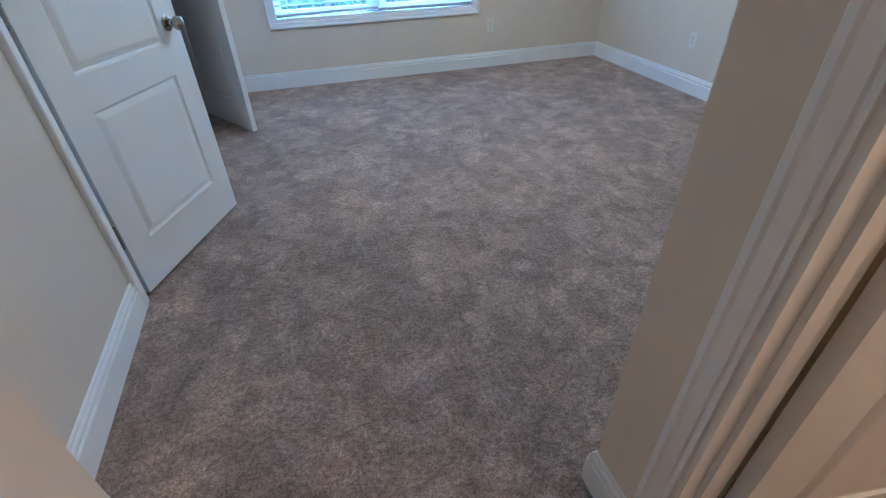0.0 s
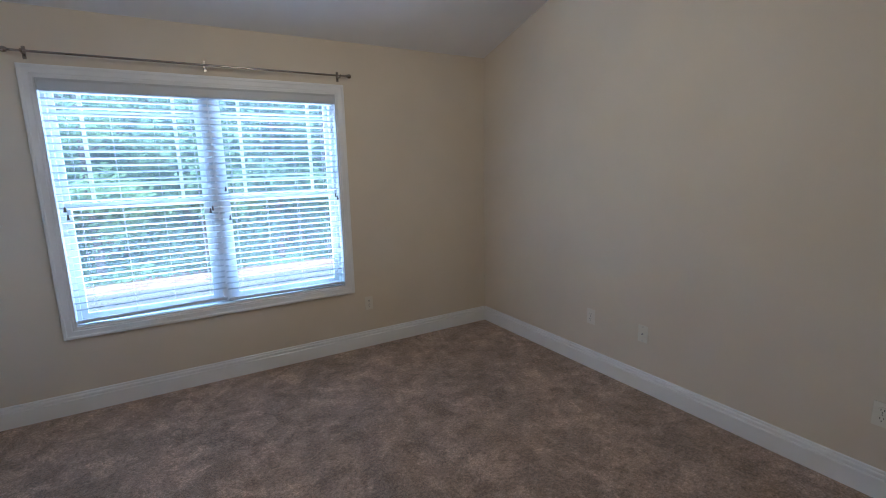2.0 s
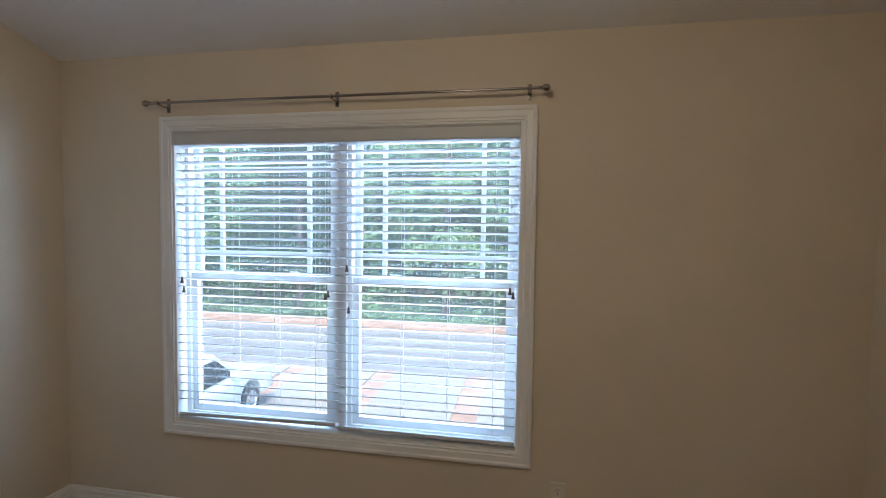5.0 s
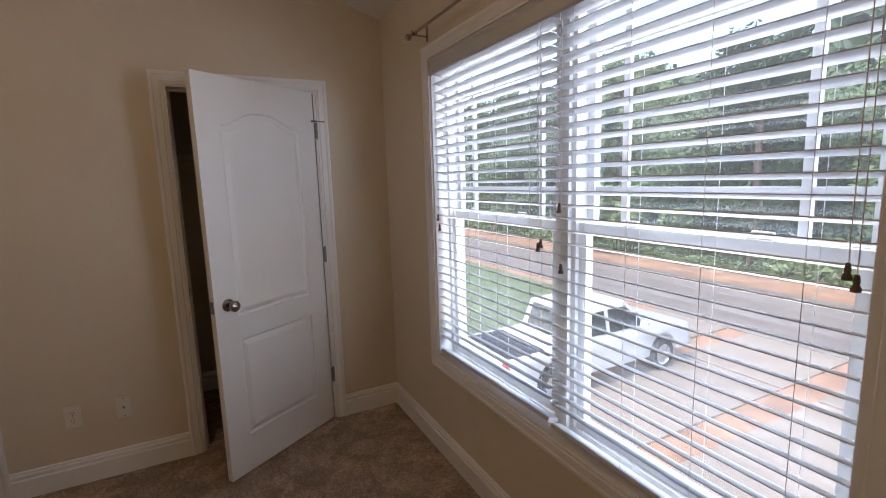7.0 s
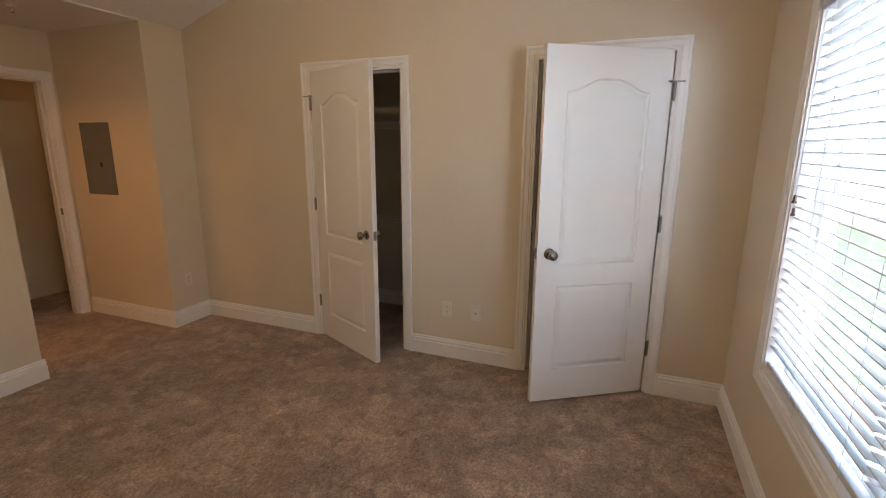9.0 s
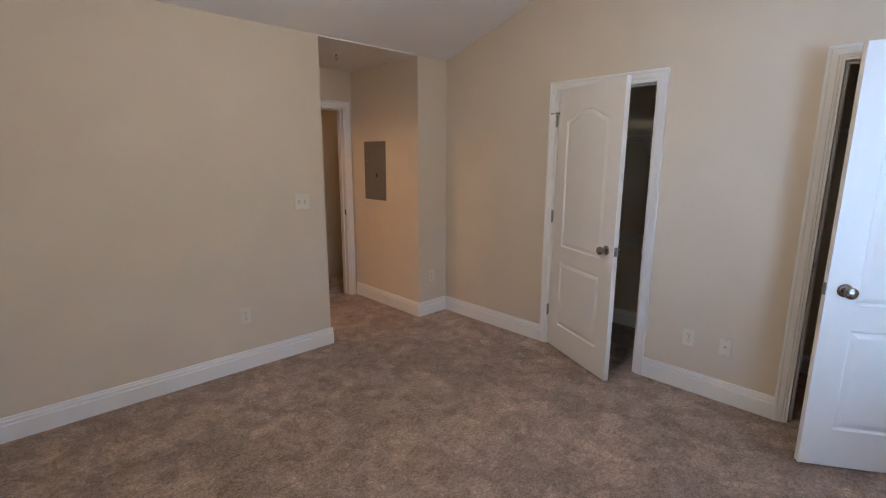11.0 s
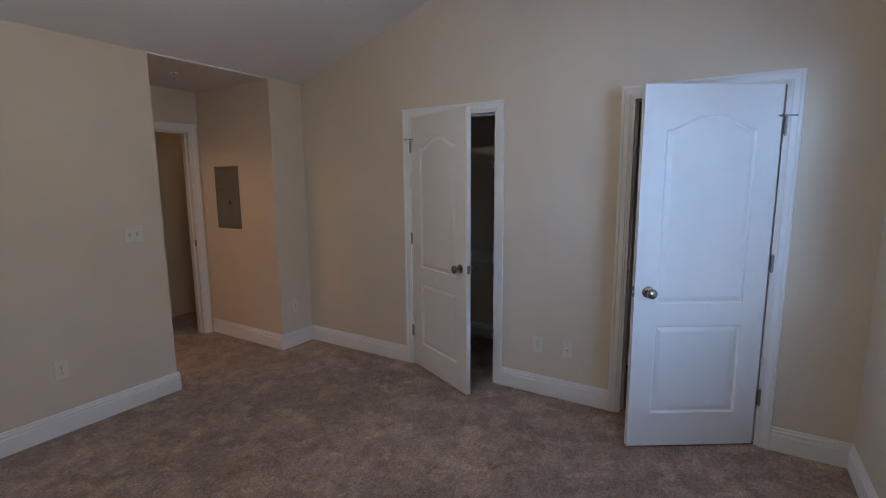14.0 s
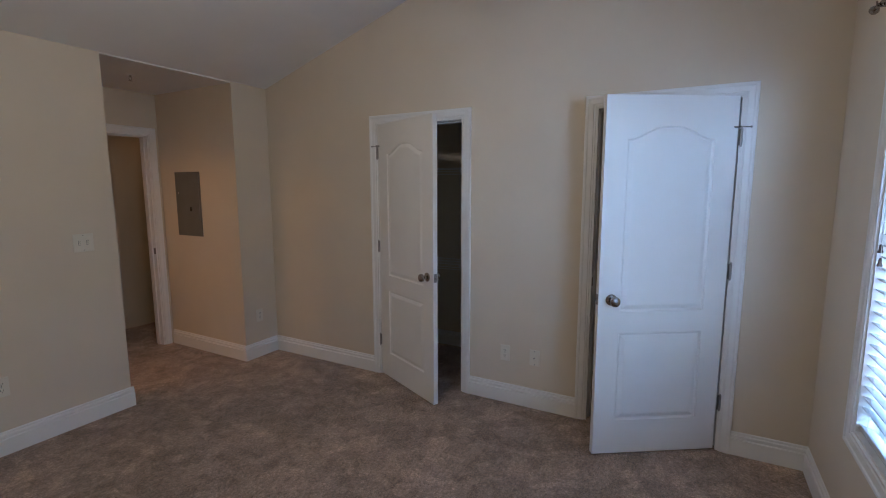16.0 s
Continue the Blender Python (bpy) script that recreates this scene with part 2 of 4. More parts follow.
structure("wall_north", bm, WALL, "cream painted wall round the twin window", "wall")
# south wall
bm = bmesh.new()
slab(bm, VX1, EAST, SOUTH - TH, SOUTH, 0, LOW_S)
structure("wall_south", bm, WALL, "cream painted wall beside the lobby", "wall")
# chase beside the lobby
bm = bmesh.new()
slab(bm, -TH, VX0, VY, SOUTH, 0, LOW_S)
structure("wall_chase", bm, WALL, "cream painted boxed-out wall carrying the breaker panel", "wall")
# lobby east wall with a doorway
LY0, LY1 = -5.07, -4.31
bm = bmesh.new()
slab(bm, VX1, VX1 + TH, LY1, SOUTH - TH, 0, VZ)
slab(bm, VX1, VX1 + TH, LY0, LY1, DH, VZ)
slab(bm, VX1, VX1 + TH, VY, LY0, 0, VZ)
structure("wall_lobby_east", bm, WALL, "cream painted lobby wall with a doorway", "wall")
# lobby back wall with a doorway
BX0, BX1 = 0.45, 1.21
bm = bmesh.new()
slab(bm, -TH, BX0, VY - TH, VY, 0, VZ)
slab(bm, BX0, BX1, VY - TH, VY, DH, VZ)
slab(bm, BX1, VX1 + TH, VY - TH, VY, 0, VZ)
structure("wall_lobby_back", bm, WALL, "cream painted lobby end wall with a doorway", "wall")
# ceilings
bm = bmesh.new()
extrude(bm, [(-TH, 0.3, LOW_N - 0.09), (-TH, RIDGE_Y, RIDGE_Z), (-TH, RIDGE_Y, RIDGE_Z + 0.15), (-TH, 0.3, LOW_N + 0.06)], (EAST + 2 * TH, 0, 0))
extrude(bm, [(-TH, RIDGE_Y, RIDGE_Z), (-TH, SOUTH, LOW_S), (-TH, SOUTH, LOW_S + 0.15), (-TH, RIDGE_Y, RIDGE_Z + 0.15)], (EAST + 2 * TH, 0, 0))
structure("ceiling", bm, CEIL, "white vaulted ceiling with a level ridge", "ceiling")
bm = bmesh.new()
slab(bm, VX0, VX1 + TH, VY - TH, SOUTH - 0.001, VZ, VZ + 0.12)
structure("ceiling_lobby", bm, CEIL, "flat white lobby ceiling", "ceiling")
# closets behind the two doors
bm = bmesh.new()
slab(bm, -1.02, -0.90, -3.3, -0.05, 0, 2.42)
slab(bm, -0.90, -TH, -3.3, -3.18, 0, 2.42)
slab(bm, -0.90, -TH, -1.72, -1.62, 0, 2.42)
slab(bm, -0.90, -TH, -0.17, -0.05, 0, 2.42)
structure("wall_closets", bm, WALL, "unlit closet walls in cream paint", "wall")
bm = bmesh.new()
slab(bm, -1.02, -TH, -3.3, -0.05, 2.42, 2.5)
structure("ceiling_closets", bm, CEIL, "white closet ceiling", "ceiling")
# hall and side room behind the lobby doors
bm = bmesh.new()
slab(bm, -1.4, -1.28, HALL_Y, VY - TH, 0, VZ)
slab(bm, 2.6, 2.72, HALL_Y, VY - TH, 0, VZ)
slab(bm, -1.4, 2.72, HALL_Y - TH, HALL_Y, 0, VZ)
slab(bm, -1.28, -TH, VY - TH, VY, 0, VZ)
slab(bm, 3.2, 3.32, VY, SOUTH - TH, 0, VZ)
slab(bm, VX1 + TH, 3.32, VY - TH, VY, 0, VZ)
structure("wall_back_rooms", bm, WALL, "cream walls of the rooms past the lobby", "wall")
bm = bmesh.new()
slab(bm, -1.4, 2.72, HALL_Y - TH, VY - TH, VZ, VZ + 0.1)
slab(bm, VX1 + TH, 3.32, VY - TH, SOUTH - TH, VZ, VZ + 0.1)
structure("ceiling_back_rooms", bm, CEIL, "white ceiling past the lobby", "ceiling")


# ---- baseboards ----
BB = [(0, 0), (0.017, 0), (0.017, 0.094), (0.015, 0.097), (0.007, 0.099), (0.007, 0.104), (0.013, 0.107), (0.013, 0.118), (0.010, 0.122), (0.005, 0.124), (0.005, 0.128), (0.008, 0.131), (0.006, 0.137), (0, 0.14)]


def baseboard(a, c, side):
    """From a to c on plan along the wall, standing out towards side."""
    (ax, ay), (cx, cy), (sx, sy) = a, c, side
    bm = bmesh.new()
    extrude(bm, [(ax + sx * d, ay + sy * d, z) for d, z in BB], (cx - ax, cy - ay, 0))
    return structure("baseboard", bm, TRIM, "white moulded baseboard", "baseboard")


CW = 0.062
baseboard((0, SOUTH), (0, a0 - CW), (1, 0))
baseboard((0, a1 + CW), (0, b0 - CW), (1, 0))
baseboard((0, b1 + CW), (0, 0), (1, 0))
baseboard((0.016, 0), (EAST - 0.016, 0), (0, -1))
baseboard((EAST, SOUTH), (EAST, 0), (-1, 0))
baseboard((VX1 - 0.016, SOUTH), (EAST - 0.016, SOUTH), (0, 1))
baseboard((0.016, SOUTH), (VX0 + 0.016, SOUTH), (0, 1))
baseboard((VX0, SOUTH), (VX0, VY + 0.02), (1, 0))
baseboard((VX1, SOUTH), (VX1, LY1 + CW), (-1, 0))
baseboard((-0.90, -3.18), (-0.90, -1.72), (1, 0))
baseboard((-0.90, -1.62), (-0.90, -0.17), (1, 0))

# ---- door trim: casing on the face of a wall, jambs and stops in the opening ----
CAS = [(0.0, 0.0), (0.0, 0.011), (0.010, 0.011), (0.014, 0.015), (0.040, 0.017), (0.046, 0.021), (0.058, 0.021), (CW, 0.017), (CW, 0.0)]


def casing(w, h, m, label, rail=False, z0=0.0):
    """Mitred moulding round an opening w wide, from z0 up to h, in the plane y = 0 of m, standing out to -y. rail: closed at the bottom."""
    bm = bmesh.new()
    path = [(0, z0), (0, h), (w, h), (w, z0)]
    out = [(-1, -1 if rail else 0), (-1, 1), (1, 1), (1, -1 if rail else 0)]
    loops = [[bm.verts.new(m @ Vector((px + ox * d, -e, pz + oz * d))) for d, e in CAS] for (px, pz), (ox, oz) in zip(path, out)]
    pairs = list(zip(loops, loops[1:])) + ([(loops[-1], loops[0])] if rail else [])
    for p, q in pairs:
        for i in range(len(CAS)):
            j = (i + 1) % len(CAS)
            bm.faces.new((p[i], p[j], q[j], q[i]))
    if not rail:
        bm.faces.new(loops[0])
        bm.faces.new(loops[-1][::-1])
    bmesh.ops.recalc_face_normals(bm, faces=bm.faces[:])
    return structure("trim", bm, TRIM, label, "trim")


def jamb(w, h, depth, m, stop=0.045, strike=1):
    """Lining boards of a doorway; m as for casing, the wall going back to +y."""
    bm = bmesh.new()
    for x0, x1, z0, z1 in ((0, 0.014, 0, h), (w - 0.014, w, 0, h), (0.014, w - 0.014, h - 0.014, h)):
        slab(bm, x0, x1, -0.002, depth + 0.002, z0, z1)
    for x0, x1, z0, z1 in ((0.014, 0.026, 0, h - 0.014), (w - 0.026, w - 0.014, 0, h - 0.014), (0.026, w - 0.026, h - 0.026, h - 0.014)):
        slab(bm, x0, x1, stop, stop + 0.035, z0, z1)
    bm.transform(m)
    lining = structure("trim", bm, TRIM, "white door jamb with stop", "trim")
    x = (0.0155 if strike < 0 else w - 0.0155)
    bm = box(x - 0.0015, x + 0.0015, 0.004, 0.032, 0.915, 0.972)
    bm.transform(m)
    part("strike_plate", bm, STEEL, lining, "steel strike plate")
    return lining


# ---- panelled doors ----
def panel_outline(w, z0, z1, margin, arch):
    x0, x1 = margin, w - margin
    pts = [(x0, z0), (x1, z0)]
    if not arch:
        return pts + [(x1, z1), (x0, z1)]
    steps = 20
    for k in range(steps + 1):
        u = k / steps
        x = x1 + (x0 - x1) * u
        s = max(0.0, min(1.0, (0.5 - abs(u - 0.5)) / 0.5))
        rise = 0.5 - 0.5 * math.cos(math.pi * min(1.0, s * 1.15))
        pts.append((x, z1 - arch + arch * rise))
    return pts


def shrink(pts, d):
    out, n = [], len(pts)
    for i in range(n):
        p, q, r = Vector(pts[i - 1]), Vector(pts[i]), Vector(pts[(i + 1) % n])
        e, f = (q - p).normalized(), (r - q).normalized()
        n1, n2 = Vector((-e.y, e.x)), Vector((-f.y, f.x))
        b = (n1 + n2)
        b = b / max(0.3, b.length_squared) * 2
        out.append((q.x + b.x * d, q.y + b.y * d))
    return out


def leaf_meshes(w, h, t):
    outlines = [panel_outline(w, 0.845, h - 0.16, 0.125, 0.07), panel_outline(w, 0.20, 0.72, 0.125, 0.0)]
    skin = bmesh.new()
    for y, flip in ((0.0, False), (t, True)):
        edges = []
        for pts in [[(0, 0), (w, 0), (w, h), (0, h)]] + outlines:
            vs = [skin.verts.new((x, y, z)) for x, z in pts]
            edges += [skin.edges.new((vs[i], vs[(i + 1) % len(vs)])) for i in range(len(vs))]
        bmesh.ops.triangle_fill(skin, edges=edges, use_beauty=True, normal=(0, 1 if flip else -1, 0))
    for p, q in (((0, 0), (w, 0)), ((w, 0), (w, h)), ((w, h), (0, h)), ((0, h), (0, 0))):
        skin.faces.new([skin.verts.new(c) for c in ((p[0], 0, p[1]), (q[0], 0, q[1]), (q[0], t, q[1]), (p[0], t, p[1]))])
    bmesh.ops.remove_doubles(skin, verts=skin.verts[:], dist=1e-5)
    bmesh.ops.recalc_face_normals(skin, faces=skin.faces[:])
    panels = []
    for pts in outlines:
        bm = bmesh.new()
        for y, s in ((0.0, 1), (t, -1)):
            rings = [(0.0, 0.0), (0.005, 0.008), (0.012, 0.0105), (0.034, 0.002), (0.040, 0.001)]
            loops = [[bm.verts.new((x, y + s * d, z)) for x, z in shrink(pts, off)] for off, d in rings]
            for p, q in zip(loops, loops[1:]):
                for i in range(len(p)):
                    j = (i + 1) % len(p)
                    bm.faces.new((p[i], p[j], q[j], q[i]) if s > 0 else (p[j], p[i], q[i], q[j]))
            bm.faces.new(loops[-1] if s > 0 else loops[-1][::-1])
        panels.append(bm)
    return skin, panels


def knob_mesh(m):
    bm = bmesh.new()
    lathe(bm, [(0, 0), (0.031, 0), (0.032, 0.004), (0.026, 0.009), (0.012, 0.012), (0.011, 0.028), (0.016, 0.034), (0.026, 0.042), (0.029, 0.052), (0.026, 0.062), (0.016, 0.068), (0, 0.070)], 24, m)
    return bm


LEAF_W, LEAF_H, LEAF_T = 0.738, 2.022, 0.035
LEAF_SKIN, LEAF_PANELS = leaf_meshes(LEAF_W, LEAF_H, LEAF_T)
LEAF_SKIN = finish("leaf", LEAF_SKIN, DOOR)
LEAF_PANELS = [finish("panel", p, DOOR) for p in LEAF_PANELS]


def door(name, m, label, stop=True, mirror=False):
    """A hung door: hinge line at the origin, the leaf along +x, its face towards -y. mirror: along -x."""
    s = -1 if mirror else 1
    d = base(name, m, label, "door", kind="structure")
    flip = Matrix.Translation((-LEAF_W - 0.014, 0, 0)) if mirror else Matrix.Translation((0.014, 0, 0))
    leaf = new("leaf", LEAF_SKIN)
    leaf.parent, leaf.matrix_local = d, flip @ pose(0, 0, 0.014)
    for me in LEAF_PANELS:
        p = new("panel", me)
        p.parent = leaf
    kx = s * (LEAF_W - 0.058)
    part("knob", knob_mesh(pose(kx, 0, 0.93, 90, 0, 0)), NICKEL, d, "satin nickel knob", True)
    part("knob", knob_mesh(pose(kx, LEAF_T, 0.93, -90, 0, 0)), NICKEL, d, "satin nickel knob", True)
    edge = LEAF_W + 0.014
    bm = box(s * edge - 0.0015, s * edge + 0.0015, 0.006, 0.029, 0.90, 0.96)
    slab(bm, s * edge, s * (edge + 0.011), 0.012, 0.023, 0.921, 0.939)
    part("latch", bm, STEEL, d, "steel latch plate")
    for z in (0.30, 1.08, 1.82):
        bm = bmesh.new()
        rod(bm, (-s * 0.004, -0.005, z - 0.045), (-s * 0.004, -0.005, z + 0.045), 0.0065, 10)
        rod(bm, (-s * 0.004, -0.005, z - 0.052), (-s * 0.004, -0.005, z + 0.052), 0.004, 8)
        slab(bm, -s * 0.011, s * 0.008, -0.0012, 0.0006, z - 0.044, z + 0.044)
        part("hinge", bm, STEEL, d, "dull steel butt hinge", True)
    if stop:
        bm = bmesh.new()
        rod(bm, (-s * 0.038, -0.03, 1.872), (s * 0.05, -0.018, 1.872), 0.0032, 8)
        rod(bm, (s * 0.028, -0.03, 1.872), (s * 0.028, -0.002, 1.872), 0.006, 8)
        rod(bm, (-s * 0.038, -0.035, 1.872), (-s * 0.038, -0.018, 1.872), 0.006, 8)
        part("hinge_stop", bm, STEEL, d, "hinge-pin door stop")
    return d


# closet wall faces +x: local x runs along +y, local -y points to +x
def on_west(y, x=0.0):
    return pose(x, y, 0, 0, 0, 90)


for k, (y0, y1) in enumerate(DOORS.values()):
    casing(y1 - y0, DH, on_west(y0), "white moulded closet door casing")
    jamb(y1 - y0, DH, TH, on_west(y0), strike=1 if k == 0 else -1)
door("door_1", on_west(a0 + 0.012, 0.010) @ pose(0, 0, 0, 0, 0, -25), "white two-panel closet door standing ajar")
door("door_2", on_west(b1 - 0.012, 0.010) @ pose(0, 0, 0, 0, 0, 33), "white two-panel closet door, half open", mirror=True)

# lobby back doorway: faces +y, local -y points to +y
on_back = pose(BX1, VY, 0, 0, 0, 180)
casing(BX1 - BX0, DH, on_back, "white moulded doorway casing")
jamb(BX1 - BX0, DH, TH, on_back)
# lobby side doorway: faces -x
on_side = pose(VX1, LY1, 0, 0, 0, -90)
casing(LY1 - LY0, DH, on_side, "white moulded lobby door casing")
jamb(LY1 - LY0, DH, TH, on_side, 0.04)
door("door_3", pose(VX1 + TH + 0.006, LY1 - 0.014, 0, 0, 0, 172), "white two-panel lobby door standing wide open", mirror=True)

# ---- window ----
casing(WX1 - WX0, WZ1, pose(WX0, 0, 0), "white moulded window casing", rail=True, z0=WZ0)
bm = bmesh.new()
for x0, x1, z0, z1 in ((WX0, WX0 + 0.012, WZ0, WZ1), (WX1 - 0.012, WX1, WZ0, WZ1), (WX0 + 0.012, WX1 - 0.012, WZ1 - 0.012, WZ1), (WX0 + 0.012, WX1 - 0.012, WZ0, WZ0 + 0.012)):
    slab(bm, x0, x1, -0.002, 0.075, z0, z1)
structure("trim_window", bm, TRIM, "white window return boards", "trim")


def ring(bm, x0, x1, z0, z1, t, y0, y1):
    slab(bm, x0, x0 + t, y0, y1, z0, z1)
    slab(bm, x1 - t, x1, y0, y1, z0, z1)
    slab(bm, x0 + t, x1 - t, y0, y1, z0, z0 + t)
    slab(bm, x0 + t, x1 - t, y0, y1, z1 - t, z1)


MEET = 1.325


def window_unit(name, x0, x1):
    w = base(name, pose(0, 0, 0), "white vinyl double-hung window with prairie muntins", "window", kind="structure")
    bm = bmesh.new()
    ring(bm, x0, x1, WZ0 + 0.012, WZ1 - 0.012, 0.022, 0.075, 0.155)
    part("window_frame", bm, VINYL, w)
    a, c = x0 + 0.022, x1 - 0.022
    bm = bmesh.new()
    ring(bm, a, c, MEET - 0.02, WZ1 - 0.034, 0.032, 0.125, 0.15)
    upper = part("upper_sash", bm, VINYL, w)
    bm = bmesh.new()
    zl, zh = MEET + 0.012, WZ1 - 0.066
    for x in (a + 0.155, c - 0.155):
        slab(bm, x - 0.011, x + 0.011, 0.130, 0.144, zl, zh)
    for z in (zl + 0.125, zh - 0.125):
        slab(bm, a + 0.032, c - 0.032, 0.131, 0.143, z - 0.011, z + 0.011)
    part("muntin", bm, VINYL, upper)
    bm = bmesh.new()
    ring(bm, a, c, WZ0 + 0.034, MEET + 0.025, 0.035, 0.09, 0.118)
    lower = part("lower_sash", bm, VINYL, w)
    for f in (0.27, 0.73):
        x = a + (c - a) * f
        bm = box(x - 0.03, x + 0.03, 0.078, 0.10, MEET + 0.025, MEET + 0.038, 0.004)
        rod(bm, (x - 0.02, 0.088, MEET + 0.042), (x + 0.03, 0.084, MEET + 0.042), 0.006, 8)
        part("sash_lock", bm, VINYL, lower)
    for z0, z1, y in ((MEET + 0.012, WZ1 - 0.066, 0.137), (WZ0 + 0.069, MEET - 0.010, 0.104)):
        bm = bmesh.new()
        slab(bm, a + 0.032, c - 0.032, y - 0.002, y + 0.002, z0, z1)
        p = part("pane", bm, GLASS, w)
        p.visible_shadow = False
    return w


MX = 1.592
window_unit("window_1", WX0 + 0.012, MX - 0.03)
window_unit("window_2", MX + 0.03, WX1 - 0.012)
bm = bmesh.new()
slab(bm, MX - 0.03, MX + 0.03, 0.06, 0.155, WZ0 + 0.012, WZ1 - 0.012)
structure("trim_mullion", bm, TRIM, "white mullion between twin windows", "trim")

# ---- blinds ----
PITCH, TILT = 0.0435, -20.0
TOP_SLAT = 2.02


def slat_mesh(w):
    bm = bmesh.new()
    rows = [(-0.025, 0.0), (-0.013, 0.0022), (0, 0.003), (0.013, 0.0022), (0.025, 0.0)]
    lo = [[bm.verts.new((x, y, z)) for y, z in rows] for x in (0, w)]
    hi = [[bm.verts.new((x, y, z + 0.0028)) for y, z in rows] for x in (0, w)]
    for i in range(4):
        bm.faces.new((lo[0][i], lo[0][i + 1], lo[1][i + 1], lo[1][i]))
        bm.faces.new((hi[0][i], hi[1][i], hi[1][i + 1], hi[0][i + 1]))
    for i in (0, 4):
        bm.faces.new((lo[0][i], lo[1][i], hi[1][i], hi[0][i]))
    for e in (0, 1):
        bm.faces.new(lo[e] + hi[e][::-1])
    bmesh.ops.recalc_face_normals(bm, faces=bm.faces[:])
    return finish("slat", bm, SLAT)


def blind(x0, x1, y, sag, tassels, label):
    b = base("window_blind", pose(x0, y, 0), label, "blind", "window blinds")
    w = x1 - x0
    bm = box(0, w, -0.024, 0.024, 2.045, 2.088, 0.003)
    part("headrail", bm, SLAT, b)
    me = slat_mesh(w)
    rnd = random.Random(int(x0 * 100))
    n = int((TOP_SLAT - WZ0 - 0.05) / PITCH)
    for k in range(n):
        o = new("slat", me)
        o.parent = b
        low = max(0.0, (k - n + 9) / 9)
        o.matrix_local = pose(rnd.uniform(-0.002, 0.002), 0, TOP_SLAT - k * PITCH, TILT + 9.0 * (1 - k / n) + rnd.uniform(-1.6, 1.6) - 2 * low, sag * low, 0)
    bm = box(0, w, -0.026, 0.026, -0.009, 0.009, 0.004)
    bm.transform(pose(0, 0, WZ0 + 0.032, TILT, sag, 0))
    part("bottom_rail", bm, SLAT, b)
    for f in (0.12, 0.37, 0.63, 0.88):
        bm = bmesh.new()
        for yy in (-0.027, 0.027):
            rod(bm, (f * w, yy, WZ0 + 0.03), (f * w, yy, 2.05), 0.0009, 5)
        part("ladder_cord", bm, CORD, b)
    for dx, z in tassels:
        bm = bmesh.new()
        rod(bm, (dx, -0.034, z), (dx, -0.034, 2.05), 0.0012, 5)
        cord = part("pull_cord", bm, CORD, b)
        bm = bmesh.new()
        lathe(bm, [(0, 0.032), (0.004, 0.03), (0.006, 0.018), (0.005, 0.012), (0.009, 0.004), (0.0085, -0.002), (0, -0.003)], 12, pose(dx, -0.034, z - 0.028))
        part("tassel", bm, TASSEL, cord, "dark brown cord tassel", True)
    return b


blind(WX0 + 0.016, MX - 0.006, 0.030, -0.9, [(0.035, 1.335), (0.045, 1.285), (0.835, 1.275), (0.85, 1.29)], "white two-inch slat blind, lowered with open slats and slanting bottom")
blind(MX + 0.006, WX1 - 0.016, 0.030, 0.2, [(0.05, 1.42), (0.06, 1.215), (0.845, 1.335), (0.86, 1.315)], "white two-inch slat blind, lowered with open slats and level bottom")
b = base("blind_valance", pose(0, 0, 0), "white moulded valance board over the blinds", "valance")
bm = bmesh.new()
extrude(bm, [(WX0 + 0.014, -0.006, 2.022), (WX0 + 0.014, -0.012, 2.03), (WX0 + 0.014, -0.012, 2.078), (WX0 + 0.014, -0.019, 2.088), (WX0 + 0.014, -0.019, 2.092), (WX0 + 0.014, 0.0, 2.092), (WX0 + 0.014, 0.0, 2.022)], (WX1 - WX0 - 0.028, 0, 0))
part("board", bm, SLAT, b)
for x in (WX0 + 0.0125, WX1 - 0.0185):
    part("end_cap", box(x, x + 0.006, -0.020, 0.0, 2.021, 2.0935, 0.001), SLAT, b)

# ---- curtain rod ----
c = base("curtain_rod", pose(0, 0, 0), "thin brushed nickel curtain rod with ball finials", "curtain rod")
bm = bmesh.new()
rod(bm, (0.625, -0.07, 2.224), (2.555, -0.07, 2.224), 0.0068, 12)
part("rod", bm, NICKEL, c, smooth=True)
for x, s in ((0.625, -1), (2.555, 1)):
    bm = bmesh.new()
    lathe(bm, [(0.006, 0), (0.010, 0.004), (0.006, 0.010), (0.013, 0.018), (0.017, 0.030), (0.013, 0.042), (0.004, 0.047), (0, 0.048)], 16, pose(x, -0.07, 2.224, 0, 90 * s, 0))
    part("finial", bm, NICKEL, c, smooth=True)
for x in (0.67, 1.597, 2.515):
    bm = box(x - 0.009, x + 0.009, -0.004, 0, 2.19, 2.262, 0.001)
    rod(bm, (x, -0.003, 2.214), (x, -0.07, 2.214), 0.004, 8)
    tube(bm, [(x, -0.058, 2.226), (x, -0.060, 2.215), (x, -0.070, 2.213), (x, -0.080, 2.216), (x, -0.082, 2.234)], 0.0035, 8)
    part("bracket", bm, NICKEL, c)


